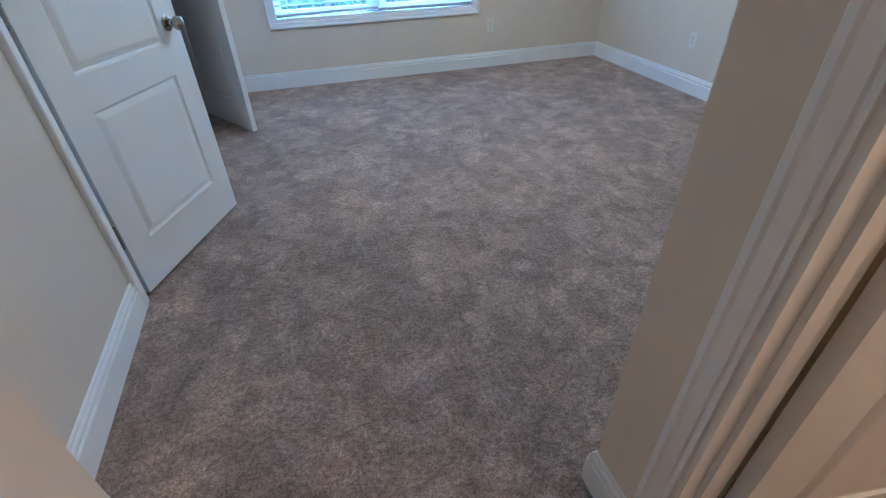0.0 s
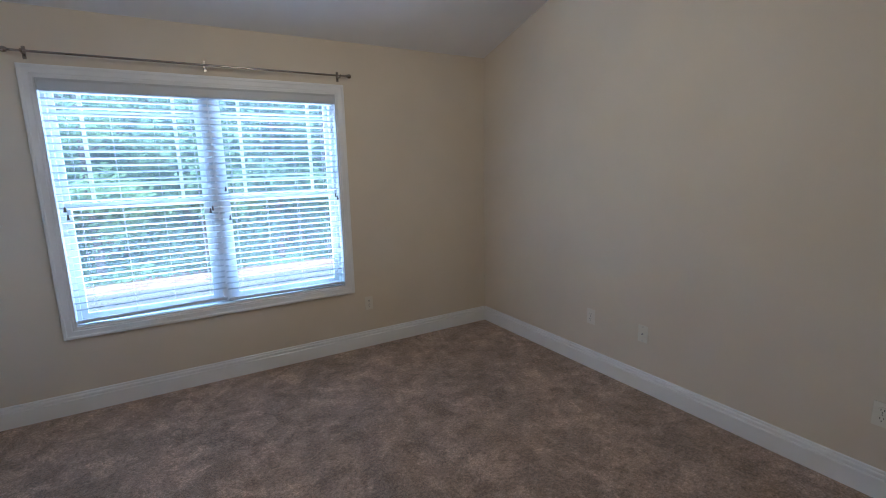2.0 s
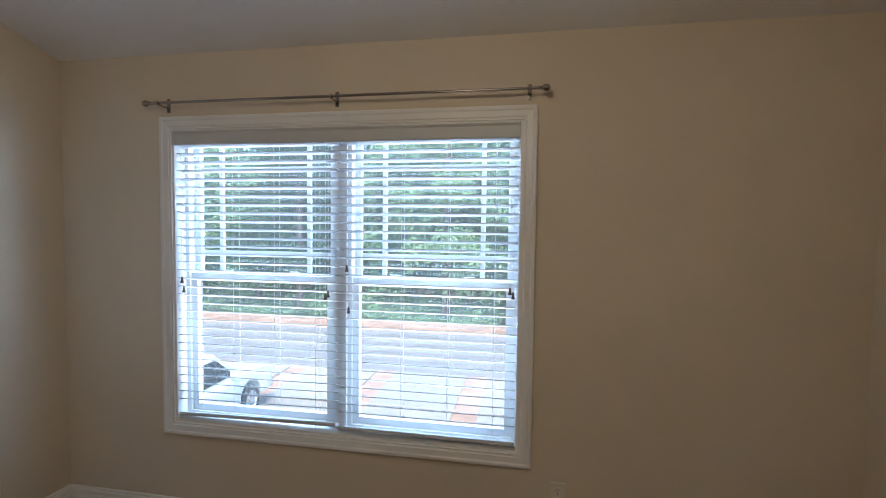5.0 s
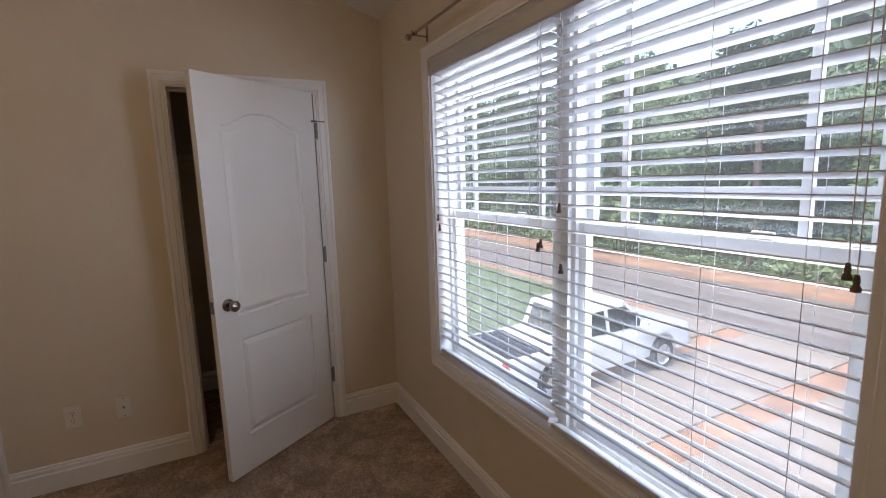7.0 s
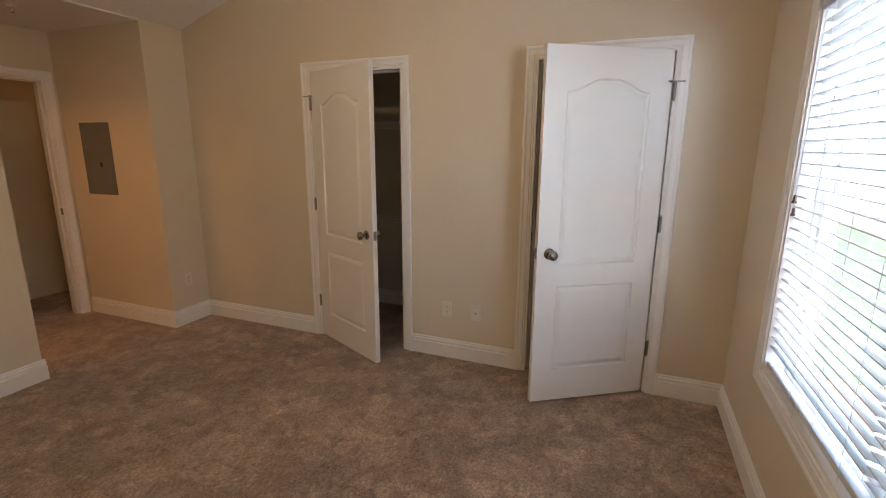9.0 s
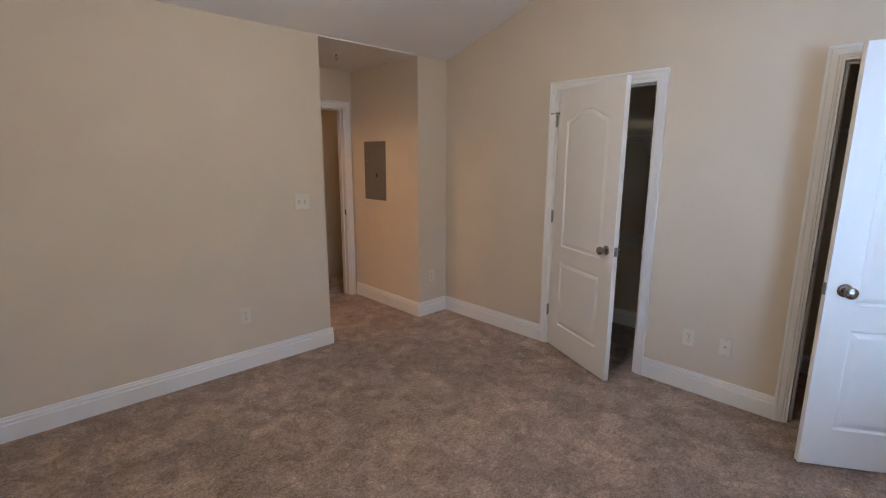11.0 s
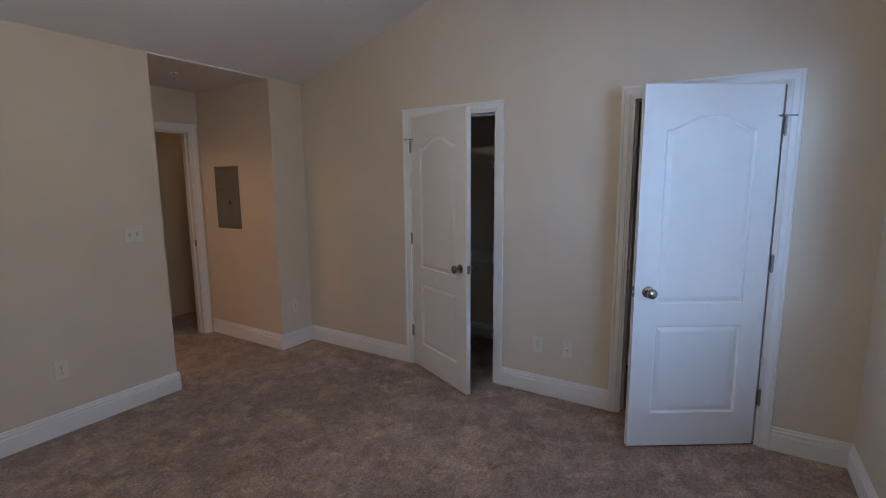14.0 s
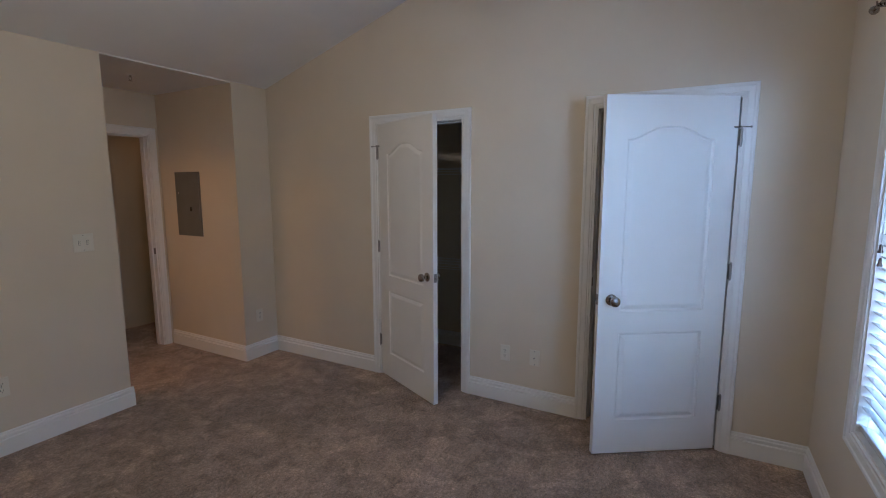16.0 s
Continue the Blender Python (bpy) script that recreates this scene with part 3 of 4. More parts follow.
# ---- outlets and switches ----
def plate(name, m, w, label, category, face):
    """A wall plate in the plane y = 0 of m, standing out to -y."""
    o = base(name, m, label, category)
    part("cover_plate", box(-w / 2, w / 2, -0.006, 0, -0.058, 0.058, 0.003), PLATE, o)
    if face == "duplex":
        for z in (-0.02, 0.02):
            bm = bmesh.new()
            lathe(bm, [(0, 0.0085), (0.0155, 0.0085), (0.017, 0.007), (0.017, 0.004)], 20, pose(0, 0, z, 90, 0, 0))
            s = part("socket", bm, PLATE, o)
            bm = bmesh.new()
            slab(bm, -0.0075, -0.005, -0.0093, -0.007, z - 0.001, z + 0.008)
            slab(bm, 0.005, 0.0075, -0.0093, -0.007, z - 0.001, z + 0.008)
            rod(bm, (0, -0.0093, z - 0.009), (0, -0.007, z - 0.009), 0.0028, 8)
            part("slot", bm, SLOT, s)
    elif face == "coax":
        bm = bmesh.new()
        rod(bm, (0, -0.004, 0), (0, -0.016, 0), 0.0048, 12)
        part("connector", bm, STEEL, o)
    elif face == "switches":
        for x in (-0.023, 0.023):
            bm = box(x - 0.005, x + 0.005, -0.008, -0.004, -0.012, 0.012)
            slab(bm, x - 0.004, x + 0.004, -0.018, -0.006, 0.0, 0.008)
            part("toggle", bm, PLATE, o)
            bm = bmesh.new()
            ring(bm, x - 0.0065, x + 0.0065, -0.0135, 0.0135, 0.001, -0.0066, -0.005)
            part("slot", bm, SLOT, o)
    for z in ((0,) if face == "duplex" else (-0.048, 0.048)):
        bm = bmesh.new()
        rod(bm, (0, -0.005, z), (0, -0.0068, z), 0.003, 10)
        part("screw", bm, STEEL, o)
    return o


plate("wall_outlet", pose(0, -1.767, 0.369, 0, 0, 90), 0.072, "ivory duplex outlet low on the closet wall", "outlet", "duplex")
plate("coax_plate", pose(0, -1.549, 0.367, 0, 0, 90), 0.072, "ivory coax plate beside an outlet", "wall plate", "coax")
plate("wall_outlet", pose(2.02, SOUTH, 0.405, 0, 0, 180), 0.072, "ivory duplex outlet on the wall opposite the window", "outlet", "duplex")
plate("light_switch", pose(1.535, SOUTH, 1.20, 0, 0, 180), 0.117, "ivory two-gang toggle switch near the lobby corner", "switch", "switches")
plate("wall_outlet", pose(0.2, SOUTH, 0.385, 0, 0, 180), 0.072, "ivory duplex outlet on the boxed-out wall", "outlet", "duplex")
plate("wall_outlet", pose(EAST, -1.347, 0.40, 0, 0, -90), 0.072, "ivory duplex outlet on the plain gable wall", "outlet", "duplex")
plate("coax_plate", pose(EAST, -1.79, 0.40, 0, 0, -90), 0.072, "ivory coax plate on the plain gable wall", "wall plate", "coax")
plate("wall_outlet", pose(EAST, -3.005, 0.40, 0, 0, -90), 0.072, "ivory duplex outlet far along the plain gable wall", "outlet", "duplex")
plate("wall_outlet", pose(2.677, 0, 0.385, 0, 0, 0), 0.072, "ivory duplex outlet under the window's end", "outlet", "duplex")

# ---- breaker panel ----
o = base("breaker_panel", pose(VX0, -4.777, 1.40, 0, 0, 90), "grey steel breaker panel cover set in the lobby wall", "breaker panel")
part("cover", box(-0.182, 0.182, -0.008, 0, -0.296, 0.296, 0.003), GREY_PANEL, o)
part("door", box(-0.165, 0.165, -0.011, -0.007, -0.28, 0.28, 0.002), GREY_PANEL, o)
part("latch", box(0.03, 0.05, -0.016, -0.010, -0.065, -0.025, 0.002), BLACK, o, "black slide latch")
part("screw", box(-0.135, -0.127, -0.013, -0.010, 0.095, 0.108, 0.002), PLATE, o)

# ---- ceiling vent ----
slope = math.degrees(math.atan((RIDGE_Z - LOW_N) / -RIDGE_Y))
o = base("ceiling_vent", pose(1.45, -0.515, LOW_N + 0.515 * (RIDGE_Z - LOW_N) / -RIDGE_Y, -slope, 0, 0) @ Matrix.Diagonal((1.13, 1.25, 1.0, 1.0)), "white steel ceiling register with dark slots", "vent")
bm = bmesh.new()
for x0, x1, y0, y1 in ((-0.155, 0.155, 0.065, 0.09), (-0.155, 0.155, -0.09, -0.065), (-0.155, -0.115, -0.065, 0.065), (0.115, 0.155, -0.065, 0.065), (-0.064, -0.052, -0.065, 0.065), (0.052, 0.064, -0.065, 0.065)):
    slab(bm, x0, x1, y0, y1, -0.008, 0.0)
part("frame", bm, TRIM, o)
# flat dark sheet and dark middle fins: the opening's shade put in as colour
bm = bmesh.new()
slab(bm, -0.115, 0.115, -0.065, 0.065, -0.0015, 0.0)
part("backing", bm, VENT_SHADE, o)
for k in range(10):
    bm = box(-0.052, 0.052, -0.0008, 0.0008, -0.004, 0.004)
    bm.transform(pose(0, -0.058 + k * 0.0129, -0.006, 50, 0, 0))
    part("slat", bm, VENT_SHADE, o)
for x, y in ((-0.137, 0.03), (0.137, 0.03)):
    bm = bmesh.new()
    rod(bm, (x, y, -0.0075), (x, y, -0.0105), 0.005, 10)
    part("screw", bm, STEEL, o)
# end fins: white on one side, grey on the other as painted shade
for s in (-1, 1):
    for k in range(4):
        bm = box(-0.0008, 0.0008, -0.064, 0.064, -0.004, 0.004)
        bm.transform(pose(s * (0.071 + k * 0.0125), 0, -0.006, 0, 40 * s, 0))
        part("slat", bm, TRIM if s < 0 else GREY_PANEL, o)

# ---- sprinkler head in the lobby ----
o = base("sprinkler_head", pose(0.92, -4.53, VZ), "small steel fire sprinkler in the lobby ceiling", "sprinkler")
bm = bmesh.new()
lathe(bm, [(0, 0), (0.03, 0), (0.028, -0.006), (0.012, -0.008)], 20)
part("escutcheon", bm, TRIM, o)
bm = bmesh.new()
rod(bm, (0, 0, -0.005), (0, 0, -0.02), 0.009, 10)
for s in (-1, 1):
    tube(bm, [(s * 0.008, 0, -0.018), (s * 0.011, 0, -0.032), (0, 0, -0.045)], 0.002, 6)
lathe(bm, [(0, -0.045), (0.014, -0.046), (0.014, -0.048), (0, -0.048)], 12)
part("head", bm, STEEL, o)


# ---- ceiling fan ----
FZ, BLADE_R, BLADE_TURN = 2.59, 0.66, 24.0
BLADE_SET = pose(0.19, 0, -0.014, 0, 8.0, 0) @ pose(-0.19, 0, 0, -12, 0, 0)   # droop and pitch of a blade
fan = base("ceiling_fan", pose(FAN[0], FAN[1], FZ), "antique white five-blade ceiling fan with three lit frosted shades", "ceiling fan")
top = RIDGE_Z - abs(FAN[1] - RIDGE_Y) * 0.3 - FZ
bm = bmesh.new()
lathe(bm, [(0, top + 0.02), (0.07, top + 0.02), (0.068, top - 0.03), (0.045, top - 0.065), (0.016, top - 0.075)], 28)
part("canopy", bm, FAN_WHITE, fan, smooth=True)
bm = bmesh.new()
rod(bm, (0, 0, 0.15), (0, 0, top - 0.06), 0.0125, 14)
part("downrod", bm, FAN_WHITE, fan, smooth=True)
bm = bmesh.new()
lathe(bm, [(0.0125, 0.20), (0.04, 0.19), (0.05, 0.165), (0.10, 0.155), (0.142, 0.13), (0.150, 0.10), (0.148, 0.055), (0.135, 0.035), (0.125, 0.028), (0.06, 0.022), (0, 0.022)], 40)
motor = part("motor_housing", bm, FAN_WHITE, fan, smooth=True)
for k in range(30):
    bm = box(0.075, 0.120, -0.0035, 0.0035, 0.0215, 0.0265)
    bm.transform(pose(0, 0, 0, 0, 0, 12 * k + 6))
    part("vent_slot", bm, BRONZE, motor, "dark cooling slot")
bm = bmesh.new()
lathe(bm, [(0, 0.024), (0.058, 0.024), (0.062, 0.012), (0.060, -0.004), (0.05, -0.008), (0, -0.008)], 32)
part("flywheel", bm, BRONZE, fan, smooth=True)
bm = bmesh.new()
lathe(bm, [(0, -0.006), (0.050, -0.006), (0.053, -0.02), (0.050, -0.05), (0.040, -0.06), (0.030, -0.066), (0.032, -0.09), (0.022, -0.105), (0.008, -0.112), (0, -0.113)], 32)
part("light_kit", bm, FAN_WHITE, fan, smooth=True)


def blade_outline(grow=0.0):
    r0, r1, w0, w1 = 0.165 - grow, BLADE_R + grow, 0.054 + grow, 0.069 + grow
    pts = [(r0, -w0)]
    for k in range(7):
        a = radians(-90 + 15 * k)
        pts.append((r1 - 0.038 + 0.038 * math.cos(a), -w1 + 0.038 + 0.038 * math.sin(a)))
    for k in range(7):
        a = radians(15 * k)
        pts.append((r1 - 0.038 + 0.038 * math.cos(a), w1 - 0.038 + 0.038 * math.sin(a)))
    return pts + [(r0, w0), (r0 - 0.012, 0)]


def blade_mesh():
    bm = bmesh.new()
    extrude(bm, [(x, y, 0) for x, y in blade_outline()], (0, 0, 0.006))
    bm.transform(BLADE_SET)
    return finish("blade", bm, FAN_WHITE)


def blade_band_mesh():
    """Dark edge banding round a blade."""
    bm = bmesh.new()
    inner, outer = blade_outline(-0.001), blade_outline(0.0016)
    loops = [[bm.verts.new((x, y, z)) for x, y in pts] for pts, z in ((inner, 0.0005), (outer, 0.0005), (outer, 0.0070), (inner, 0.0070))]
    n = len(inner)
    for p, q in zip(loops, loops[1:] + loops[:1]):
        for i in range(n):
            j = (i + 1) % n
            bm.faces.new((p[i], p[j], q[j], q[i]))
    bmesh.ops.recalc_face_normals(bm, faces=bm.faces[:])
    bm.transform(BLADE_SET)
    return finish("edge_band", bm, BRONZE)


def leaf_line(grow=0.0, steps=28):
    """Pointed leaf outline of a cast blade iron, its tip out along the blade."""
    pts = []
    for k in range(steps):
        u = 2 * math.pi * k / steps
        f = 0.5 - 0.5 * math.cos(u)
        x = 0.130 - grow + (0.128 + 2 * grow) * f
        pts.append((x, (0.047 + grow) * math.sin(u) * (1.12 - 0.42 * f)))
    return pts


def arm_mesh():
    """Cast blade iron: a bowed stem that opens into a leaf."""
    bm = bmesh.new()
    tube(bm, [(0.05, 0, 0.008), (0.075, 0, -0.006), (0.105, 0, -0.016), (0.140, 0, -0.016)], 0.010, 8)
    extrude(bm, [BLADE_SET @ Vector((x, y, -0.006)) for x, y in leaf_line()], (0, 0, 0.006))
    return finish("blade_iron", bm, FAN_WHITE, True)


def arm_relief_mesh():
    bm = bmesh.new()
    line = leaf_line(-0.006)
    tube(bm, [BLADE_SET @ Vector((x, y, -0.0065)) for x, y in line + line[:1]], 0.0030, 5)
    for cx, cy, rx, ry, turn in ((0.178, 0.017, 0.030, 0.011, 8), (0.178, -0.017, 0.030, 0.011, -8)):
        q = BLADE_SET @ pose(cx, cy, -0.0065, 0, 0, turn)
        pts = [q @ Vector((rx * math.cos(2 * math.pi * k / 14), ry * math.sin(2 * math.pi * k / 14), 0)) for k in range(15)]
        tube(bm, pts, 0.0026, 5)
    return finish("relief", bm, RELIEF)


bl, bd, ar, re = blade_mesh(), blade_band_mesh(), arm_mesh(), arm_relief_mesh()
for k in range(5):
    turn = pose(0, 0, 0, 0, 0, BLADE_TURN + 72 * k)
    arm = new("blade_iron", ar)
    arm.parent, arm.matrix_local = fan, turn
    p = new("relief", re)
    p.parent = arm
    p = new("blade", bl)
    p.parent, p.matrix_local = fan, turn
    p2 = new("edge_band", bd)
    p2.parent = p
SH = []
for k, a in enumerate((80, 200, 320)):
    m = pose(0, 0, -0.056, 0, 0, a) @ pose(0.045, 0, 0, 0, 138, 0)
    bm = bmesh.new()
    lathe(bm, [(0.012, -0.03), (0.014, 0.0), (0.023, 0.004), (0.024, 0.02), (0.018, 0.022)], 20, m)
    part("lamp_holder", bm, FAN_WHITE, fan, smooth=True)
    bm = bmesh.new()
    lathe(bm, [(0.022, 0.012), (0.030, 0.022), (0.044, 0.045), (0.055, 0.075), (0.060, 0.105), (0.059, 0.125), (0.0565, 0.125), (0.0575, 0.105), (0.0525, 0.075), (0.0415, 0.046), (0.026, 0.024)], 32, m)
    sh = part("shade", bm, SHADE, fan, "lit frosted amber-white glass shade", True)
    bm = bmesh.new()
    lathe(bm, [(0, 0.02), (0.012, 0.024), (0.014, 0.04), (0.026, 0.065), (0.030, 0.085), (0.024, 0.105), (0.010, 0.114), (0, 0.115)], 20, m)
    part("bulb", bm, BULB, sh, "glowing warm bulb", True)
    SH.append(Matrix.Translation((*FAN, FZ)) @ m @ Vector((0, 0, 0.145)))
for (dx, dy), z in (((-0.055, 0.02), -0.265), ((-0.012, -0.05), -0.27)):
    bm = bmesh.new()
    rod(bm, (dx, dy, -0.045), (dx, dy, z + 0.016), 0.0012, 5)
    ch = part("pull_chain", bm, NICKEL, fan)
    bm = bmesh.new()
    lathe(bm, [(0, -0.004), (0.014, -0.004), (0.017, 0), (0.014, 0.004), (0, 0.004)], 20, pose(dx, dy, z, 90, 0, 15))
    part("pendant", bm, FAN_WHITE, ch, smooth=True)
for p in SH:
    bulb("fan_bulb_light", p, BULB_WATTS, 0.03, WARM)


# ---- closet wire shelves ----
def wire_shelf(y0, y1, z, depth, label):
    o = base("wire_shelf", pose(-0.90, y0, z), label, "shelf", "closet shelves")
    bm = bmesh.new()
    n = int((y1 - y0) / 0.026)
    for k in range(n + 1):
        y = k * (y1 - y0) / n
        tube(bm, [(0.004, y, 0), (depth, y, 0), (depth, y, -0.03)], 0.0016, 4)
    part("wires", bm, WIRE, o)
    bm = bmesh.new()
    for x, zz in ((0.01, -0.003), (depth * 0.5, -0.003), (depth, -0.003), (depth, -0.03), (depth - 0.03, -0.055)):
        rod(bm, (x, 0, zz), (x, y1 - y0, zz), 0.0032, 6)
    part("rail", bm, WIRE, o)
    for f in (0.2, 0.5, 0.8):
        y = f * (y1 - y0)
        bm = bmesh.new()
        tube(bm, [(0.004, y, -0.30), (depth - 0.02, y, -0.01)], 0.005, 6)
        part("brace", bm, WIRE, o)


wire_shelf(-3.18, -1.72, 1.72, 0.30, "white coated wire shelf high in the closet")
wire_shelf(-3.18, -1.72, 0.87, 0.30, "white coated wire shelf at waist height in the closet")
wire_shelf(-1.62, -0.17, 1.72, 0.30, "white coated wire shelf in the closet by the window")

# ---- lamps in the hall and the room past the lobby ----

def dome_lamp(x, y, watts, label):
    o = base("ceiling_lamp", pose(x, y, VZ), label, "ceiling lamp", "dome lamps")
    bm = bmesh.new()
    lathe(bm, [(0, 0), (0.15, 0), (0.15, -0.02), (0.14, -0.025)], 28)
    part("rim", bm, NICKEL, o)
    bm = bmesh.new()
    lathe(bm, [(0.14, -0.02), (0.125, -0.055), (0.08, -0.085), (0, -0.1)], 28)
    part("dome", bm, SHADE, o, smooth=True)
    bulb("dome_light", (x, y, VZ - 0.16), watts, 0.2, (1.0, 0.48, 0.18))


dome_lamp(2.3, -4.85, BACK_WATTS, "small lit dome lamp in the room beside the lobby")
dome_lamp(-0.55, -5.70, HALL_WATTS, "small lit dome lamp in the hall past the lobby")

# ================= outdoors, one storey below =================
GZ = -3.2
GROUND = material("orange_dirt_and_straw", (0.40, 0.215, 0.125), 0.95, vary=0.35, scale=1.2, bump=0.6, bump_scale=14)
GRASS = material("lawn_grass", (0.13, 0.165, 0.065), 0.9, vary=0.3, scale=1.5, bump=0.8, bump_scale=30)
CONCRETE = material("pale_concrete", (0.33, 0.262, 0.20), 0.85, vary=0.10, scale=1.5, bump=0.3, bump_scale=50, per_object=0.06)
ASPHALT = material("grey_asphalt", (0.21, 0.168, 0.138), 0.9, vary=0.12, scale=0.8, bump=0.4, bump_scale=70)
BARK = material("pine_bark", (0.13, 0.095, 0.07), 0.95, vary=0.3, scale=6, bump=0.8, bump_scale=20)
LEAF = [material("leaf_" + n, c, 0.6, vary=0.35, scale=0.9) for n, c in (("mid", (0.13, 0.185, 0.07)), ("light", (0.19, 0.25, 0.09)), ("deep", (0.09, 0.135, 0.062)))]
CAR_WHITE = material("white_car_paint", (0.66, 0.66, 0.67), 0.25, vary=0.01)
CAR_GLASS = material("dark_car_glass", (0.02, 0.022, 0.025), 0.06)
TYRE = material("black_tyre", (0.02, 0.02, 0.02), 0.8)
ALLOY = material("alloy_wheel", (0.6, 0.6, 0.61), 0.3, metal=1.0)
RED_LENS = material("red_lens", (0.45, 0.02, 0.02), 0.2)
CLEAR_LENS = material("clear_lens", (0.75, 0.77, 0.8), 0.1)

bm = bmesh.new()
slab(bm, -400, 400, 0.17, 700, GZ - 0.3, GZ)
structure("ground", bm, GROUND, "orange dirt and pine straw ground", "ground")
bm = bmesh.new()
slab(bm, -200, 200, 12.6, 18.2, GZ, GZ + 0.02)
structure("road", bm, ASPHALT, "plain grey asphalt street", "road")
bm = bmesh.new()
slab(bm, -45, -8.2, 2.5, 12.0, GZ, GZ + 0.03)
structure("lawn", bm, GRASS, "mown green lawn beside the driveway", "lawn")
drive = tagged(new("pavement"), "pale concrete driveway slabs with straw-filled gaps", "pavement", kind="structure")
for i in range(5):
    for j in range(4):
        x0 = -7.6 + i * 3.0
        y0 = 0.6 + j * 3.0
        bm = box(x0, x0 + 2.35, y0, y0 + 2.9, GZ, GZ + 0.05, 0.012)
        part("concrete_slab", bm, CONCRETE, drive)


def pickup(m):
    """White crew-cab pickup: nose to +y, centred on x = 0, tail at y = 0."""
    t = base("pickup_truck", m, "white crew-cab pickup parked on the concrete driveway", "truck")

    def sides(rows, w, top_w=None):
        bm = bmesh.new()
        top_w = top_w or w
        zs = [z for _, z in rows]
        lo, hi = min(zs), max(zs)
        loops = []
        for s in (-1, 1):
            loops.append([bm.verts.new((s * (w + (top_w - w) * (z - lo) / (hi - lo)), y, z)) for y, z in rows])
        bm.faces.new(loops[0])
        bm.faces.new(loops[1][::-1])
        for i in range(len(rows)):
            j = (i + 1) % len(rows)
            bm.faces.new((loops[0][j], loops[0][i], loops[1][i], loops[1][j]))
        bmesh.ops.recalc_face_normals(bm, faces=bm.faces[:])
        bmesh.ops.bevel(bm, geom=bm.edges[:], offset=0.045, segments=2, profile=0.5, affect="EDGES")
        return bm

    arch = []
    for cy in (1.25, 4.75):
        arch.append([(cy - 0.48 * math.cos(radians(a)), 0.42 + 0.48 * math.sin(radians(a))) for a in range(0, 181, 20)])
    lower = [(0.05, 0.45)] + [(0.77, 0.42)] + arch[0][1:-1] + [(1.73, 0.42), (4.27, 0.42)] + arch[1][1:-1] + [(5.23, 0.42), (5.72, 0.45), (5.76, 0.80), (5.68, 1.05), (4.35, 1.16), (0.03, 1.12)]
    part("body", sides(lower, 0.97, 0.95), CAR_WHITE, t, smooth=True)
    cab = part("cab", sides([(1.75, 1.12), (1.95, 1.80), (3.55, 1.84), (4.45, 1.14)], 0.90, 0.74), CAR_WHITE, t, smooth=True)

    def pane(name, pts):
        bm = bmesh.new()
        v = [bm.verts.new(p) for p in pts]
        bm.faces.new(v)
        r = bmesh.ops.extrude_face_region(bm, geom=bm.faces[:])
        n = (Vector(pts[1]) - Vector(pts[0])).cross(Vector(pts[2]) - Vector(pts[0])).normalized()
        bmesh.ops.translate(bm, vec=n * 0.012, verts=[e for e in r["geom"] if isinstance(e, bmesh.types.BMVert)])
        bmesh.ops.recalc_face_normals(bm, faces=bm.faces[:])
        part(name, bm, CAR_GLASS, cab, "dark tinted glass")

    for s in (-1, 1):
        def q(y, z):
            return (s * (0.90 - 0.16 * (z - 1.12) / 0.72 + 0.004), y, z)
        for quad in (((2.02, 1.22), (2.85, 1.20), (2.85, 1.70), (2.12, 1.68)), ((2.97, 1.20), (4.12, 1.22), (3.55, 1.70), (2.97, 1.70))):
            pts = [q(*c) for c in quad]
            pane("side_window", pts if s > 0 else pts[::-1])
        bm = box(s * 1.0 - 0.10, s * 1.0 + 0.10, 3.92, 4.02, 1.16, 1.34, 0.03)
        part("mirror", bm, CAR_WHITE, cab, "door mirror")
        part("head_lamp", box(s * 0.75 - 0.17, s * 0.75 + 0.17, 5.62, 5.76, 0.82, 1.0, 0.03), CLEAR_LENS, t, "clear head lamp")
        part("tail_lamp", box(s * 0.86 - 0.09, s * 0.86 + 0.09, -0.01, 0.12, 0.72, 1.06, 0.02), RED_LENS, t, "red tail lamp")
        for y in (2.15, 3.1):
            part("door_handle", box(s * 0.955 - 0.02, s * 0.955 + 0.02, y + 0.55, y + 0.72, 0.98, 1.01, 0.006), CAR_WHITE, t)
    pane("windscreen", [(-0.68, 4.38, 1.21), (0.68, 4.38, 1.21), (0.62, 3.64, 1.79), (-0.62, 3.64, 1.79)])
    pane("rear_window", [(0.66, 1.775, 1.24), (-0.66, 1.775, 1.24), (-0.60, 1.925, 1.74), (0.60, 1.925, 1.74)])
    part("bed", box(-0.82, 0.82, 0.12, 1.70, 1.10, 1.13, 0.01), BLACK, t, "dark bed liner")
    part("bumper", box(-0.95, 0.95, 5.70, 5.85, 0.42, 0.66, 0.04), ALLOY, t, "chrome bumper")
    part("bumper", box(-0.92, 0.92, -0.12, 0.06, 0.46, 0.66, 0.04), ALLOY, t, "chrome bumper")
    part("grille", box(-0.55, 0.55, 5.72, 5.775, 0.68, 0.98, 0.02), BLACK, t, "dark grille")
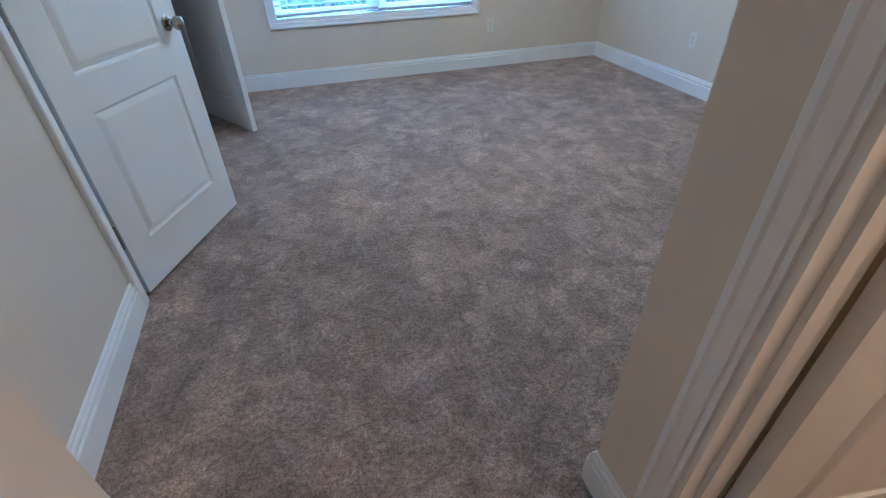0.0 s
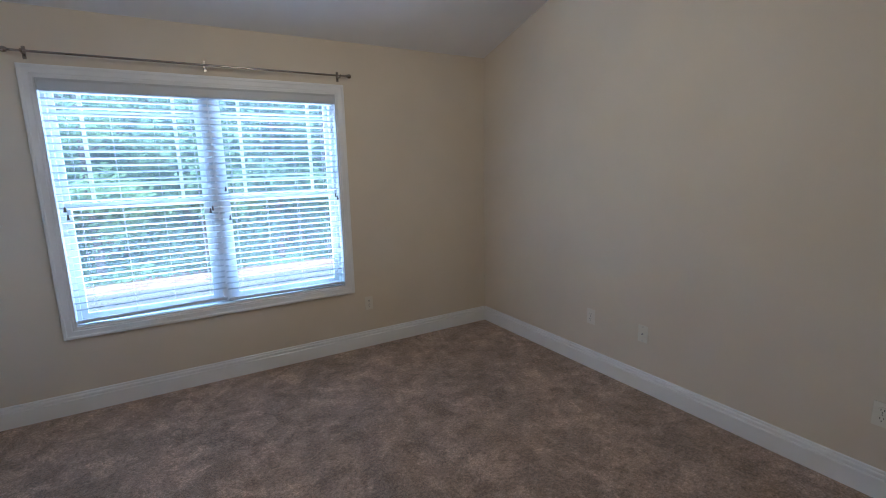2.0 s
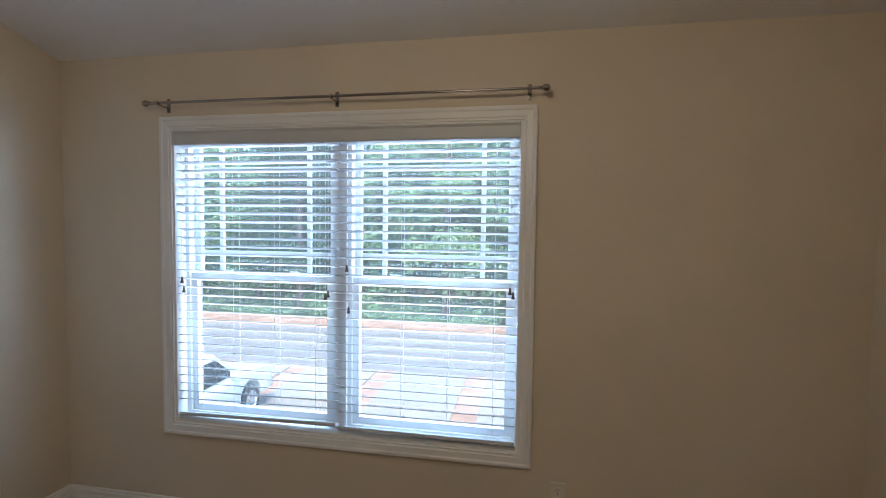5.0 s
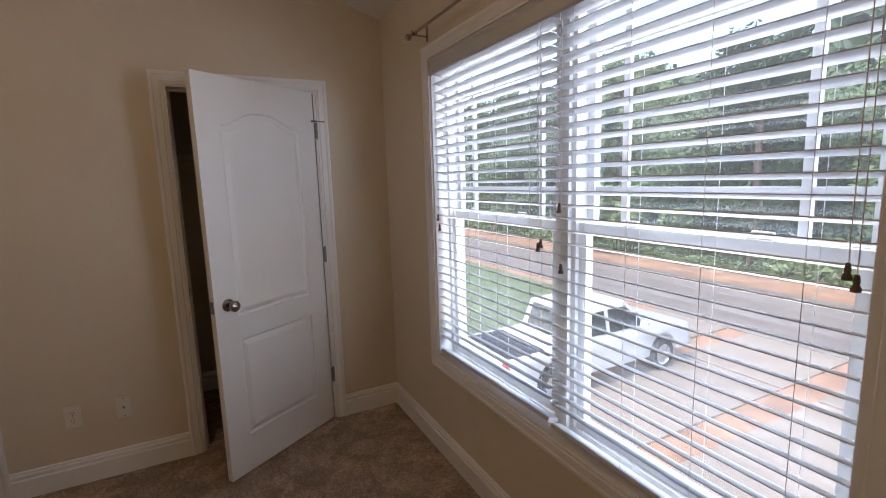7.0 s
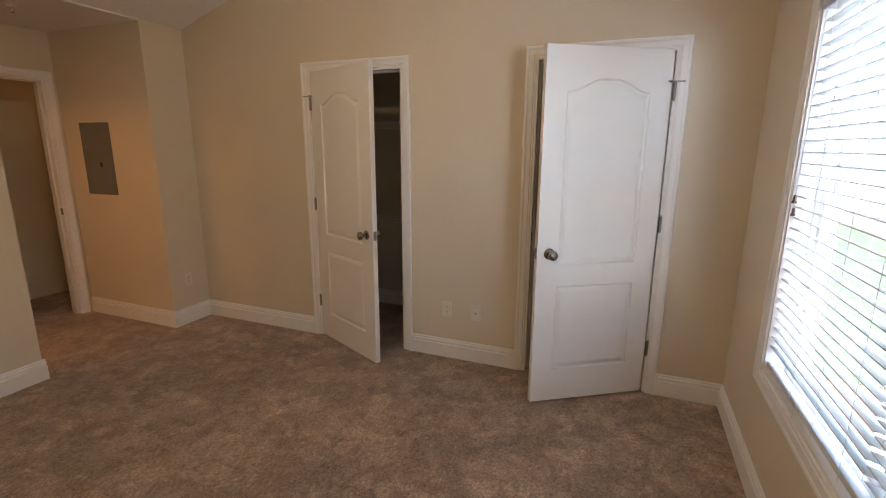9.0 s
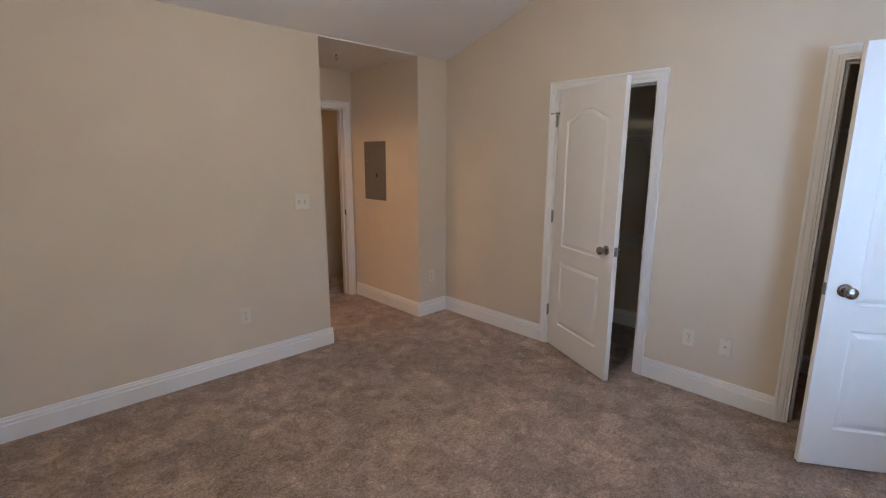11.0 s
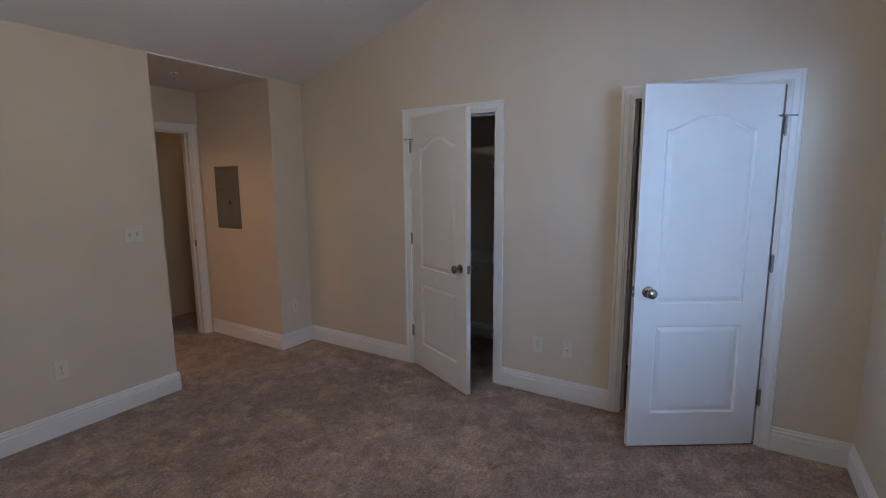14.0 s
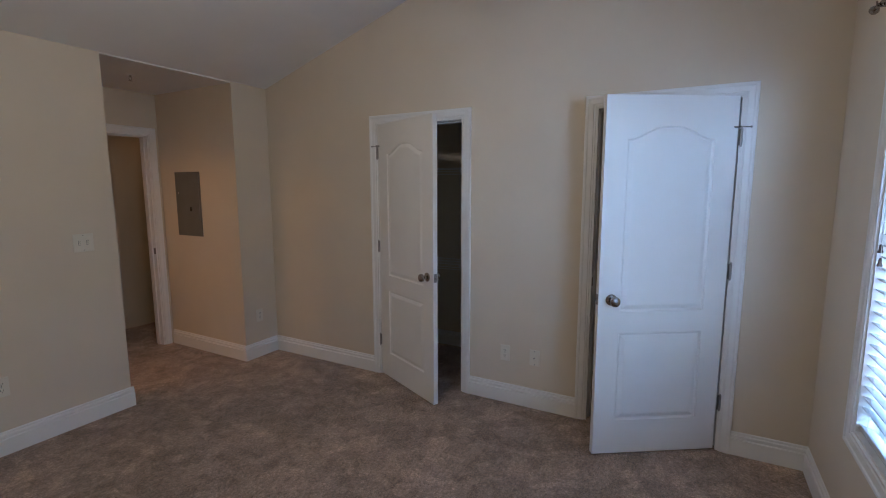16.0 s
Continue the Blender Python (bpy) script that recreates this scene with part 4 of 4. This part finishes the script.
    for s in (-1, 1):
        for y in (1.25, 4.75):
            bm = bmesh.new()
            wm = pose(s * 0.86, y, 0.39, 0, 90 * s, 0)
            lathe(bm, [(0.25, -0.12), (0.36, -0.12), (0.39, -0.09), (0.39, 0.08), (0.36, 0.11), (0.25, 0.11)], 28, wm)
            wheel = part("wheel", bm, TYRE, t, "black tyre", True)
            bm = bmesh.new()
            lathe(bm, [(0.255, 0.105), (0.235, 0.06), (0.06, 0.075), (0.05, 0.095), (0, 0.095)], 28, wm)
            for k in range(6):
                b2 = wm @ pose(0, 0, 0, 0, 0, 60 * k)
                sp = slab(bm, 0.05, 0.245, -0.022, 0.022, 0.07, 0.10)
                for v in sp:
                    v.co = b2 @ v.co
            part("rim", bm, ALLOY, wheel, "alloy rim", True)
    return t


pickup(pose(-5.1, 3.8, GZ + 0.05) @ Matrix.Diagonal((0.97, 0.94, 1.0, 1.0)))


# ---- woods across the street ----
def crown_mesh(seed, h, r, mat, leaves):
    rnd = random.Random(seed)
    clumps = []
    for k in range(26):
        f = rnd.random()
        rr = r * (0.35 + 0.75 * math.sin(math.pi * min(1, 0.15 + 0.8 * f))) * rnd.uniform(0.4, 1.0)
        a = rnd.uniform(0, 2 * math.pi)
        clumps.append((rr * math.cos(a), rr * math.sin(a), h * (0.16 + 0.8 * f), rnd.uniform(0.5, 1.15)))
    verts, faces = [], []
    for k in range(leaves):
        cx, cy, cz, cr = clumps[k % len(clumps)]
        d = Vector((rnd.gauss(0, 1), rnd.gauss(0, 1), rnd.gauss(0, 0.7))).normalized() * cr * rnd.uniform(0.3, 1.25)
        o = Vector((cx, cy, cz)) + d
        u = Vector((rnd.gauss(0, 1), rnd.gauss(0, 1), rnd.gauss(0, 1))).normalized()
        w = u.orthogonal().normalized()
        sz = rnd.uniform(0.09, 0.22)
        i = len(verts)
        verts += [tuple(o - u * sz), tuple(o + w * sz * 0.45), tuple(o + u * sz), tuple(o - w * sz * 0.45)]
        faces.append((i, i + 1, i + 2, i + 3))
    me = bpy.data.meshes.new("crown")
    me.from_pydata(verts, [], faces)
    me.materials.append(mat)
    return me


def trunk_mesh(seed, h):
    rnd = random.Random(seed)
    bm = bmesh.new()
    lathe(bm, [(0.24, 0), (0.18, 0.6), (0.15, h * 0.5), (0.05, h * 0.92), (0, h * 0.93)], 10)
    for k in range(9):
        z = h * (0.25 + 0.07 * k)
        a = rnd.uniform(0, 6.28)
        l = rnd.uniform(0.9, 2.0)
        p = Vector((0, 0, z))
        mid = p + Vector((math.cos(a), math.sin(a), 0.4)) * l * 0.5
        end = mid + Vector((math.cos(a + 0.3), math.sin(a + 0.3), 0.7)) * l * 0.5
        rod(bm, p, mid, 0.05, 6)
        rod(bm, mid, end, 0.028, 5)
    return finish("trunk", bm, BARK, True)


rnd = random.Random(7)
protos = []
for k in range(4):
    h = (9.5, 12.0, 8.0, 11.0)[k]
    t = base("tree", pose(0, 0, 0), "leafy green tree at the edge of the woods", "tree", "trees across the street")
    tr = new("trunk", trunk_mesh(k, h))
    tr.parent = t
    cr = new("crown", crown_mesh(k + 20, h, (2.6, 2.9, 2.4, 2.2)[k], LEAF[(0, 1, 0, 2)[k]], 9000))
    cr.parent = t
    protos.append(t)
spots = []
for row, (y, step) in enumerate(((21.5, 3.6), (25.0, 4.0), (29.5, 4.6))):
    x = -34 + row * 1.3
    while x < 16:
        spots.append((x + rnd.uniform(-0.8, 0.8), y + rnd.uniform(-1.0, 1.0)))
        x += step
for k, (x, y) in enumerate(spots):
    m = pose(x, y, GZ, 0, 0, rnd.uniform(0, 360))
    if k < 4:
        protos[k].matrix_world = m
    else:
        copy_thing(protos[k % 4], m)
# undergrowth along the verge
verts, faces = [], []
for k in range(26000):
    x, y = rnd.uniform(-38, 18), 20.3 + abs(rnd.gauss(0, 2.2))
    z = GZ + max(0.05, rnd.uniform(0, 1) * (0.5 + 0.35 * (y - 20.3) + 0.5 * math.sin(x * 0.7)))
    u = Vector((rnd.gauss(0, 1), rnd.gauss(0, 1), rnd.gauss(0, 1))).normalized()
    w = u.orthogonal().normalized()
    sz = rnd.uniform(0.09, 0.2)
    i = len(verts)
    o = Vector((x, y, z))
    verts += [tuple(o - u * sz), tuple(o + w * sz * 0.5), tuple(o + u * sz), tuple(o - w * sz * 0.5)]
    faces.append((i, i + 1, i + 2, i + 3))
me = bpy.data.meshes.new("undergrowth")
me.from_pydata(verts, [], faces)
me.materials.append(LEAF[0])
tagged(new("undergrowth", me), "low green brush at the edge of the woods", "brush", kind="stuff")
# far woods behind the first trees
verts, faces = [], []
for k in range(30000):
    x, y = rnd.uniform(-70, 35), 36 + abs(rnd.gauss(0, 3))
    z = GZ + rnd.uniform(0, 1) ** 0.8 * (13 + 2.5 * math.sin(x * 0.35) + 1.5 * math.sin(x * 0.93))
    u = Vector((rnd.gauss(0, 1), rnd.gauss(0, 0.4), rnd.gauss(0, 1))).normalized()
    w = u.orthogonal().normalized()
    sz = rnd.uniform(0.35, 0.75)
    i = len(verts)
    o = Vector((x, y, z))
    verts += [tuple(o - u * sz), tuple(o + w * sz * 0.6), tuple(o + u * sz), tuple(o - w * sz * 0.6)]
    faces.append((i, i + 1, i + 2, i + 3))
me = bpy.data.meshes.new("far_woods")
me.from_pydata(verts, [], faces)
me.materials.append(LEAF[2])
tagged(new("far_woods", me), "dense green woods beyond the street", "woods", kind="stuff")
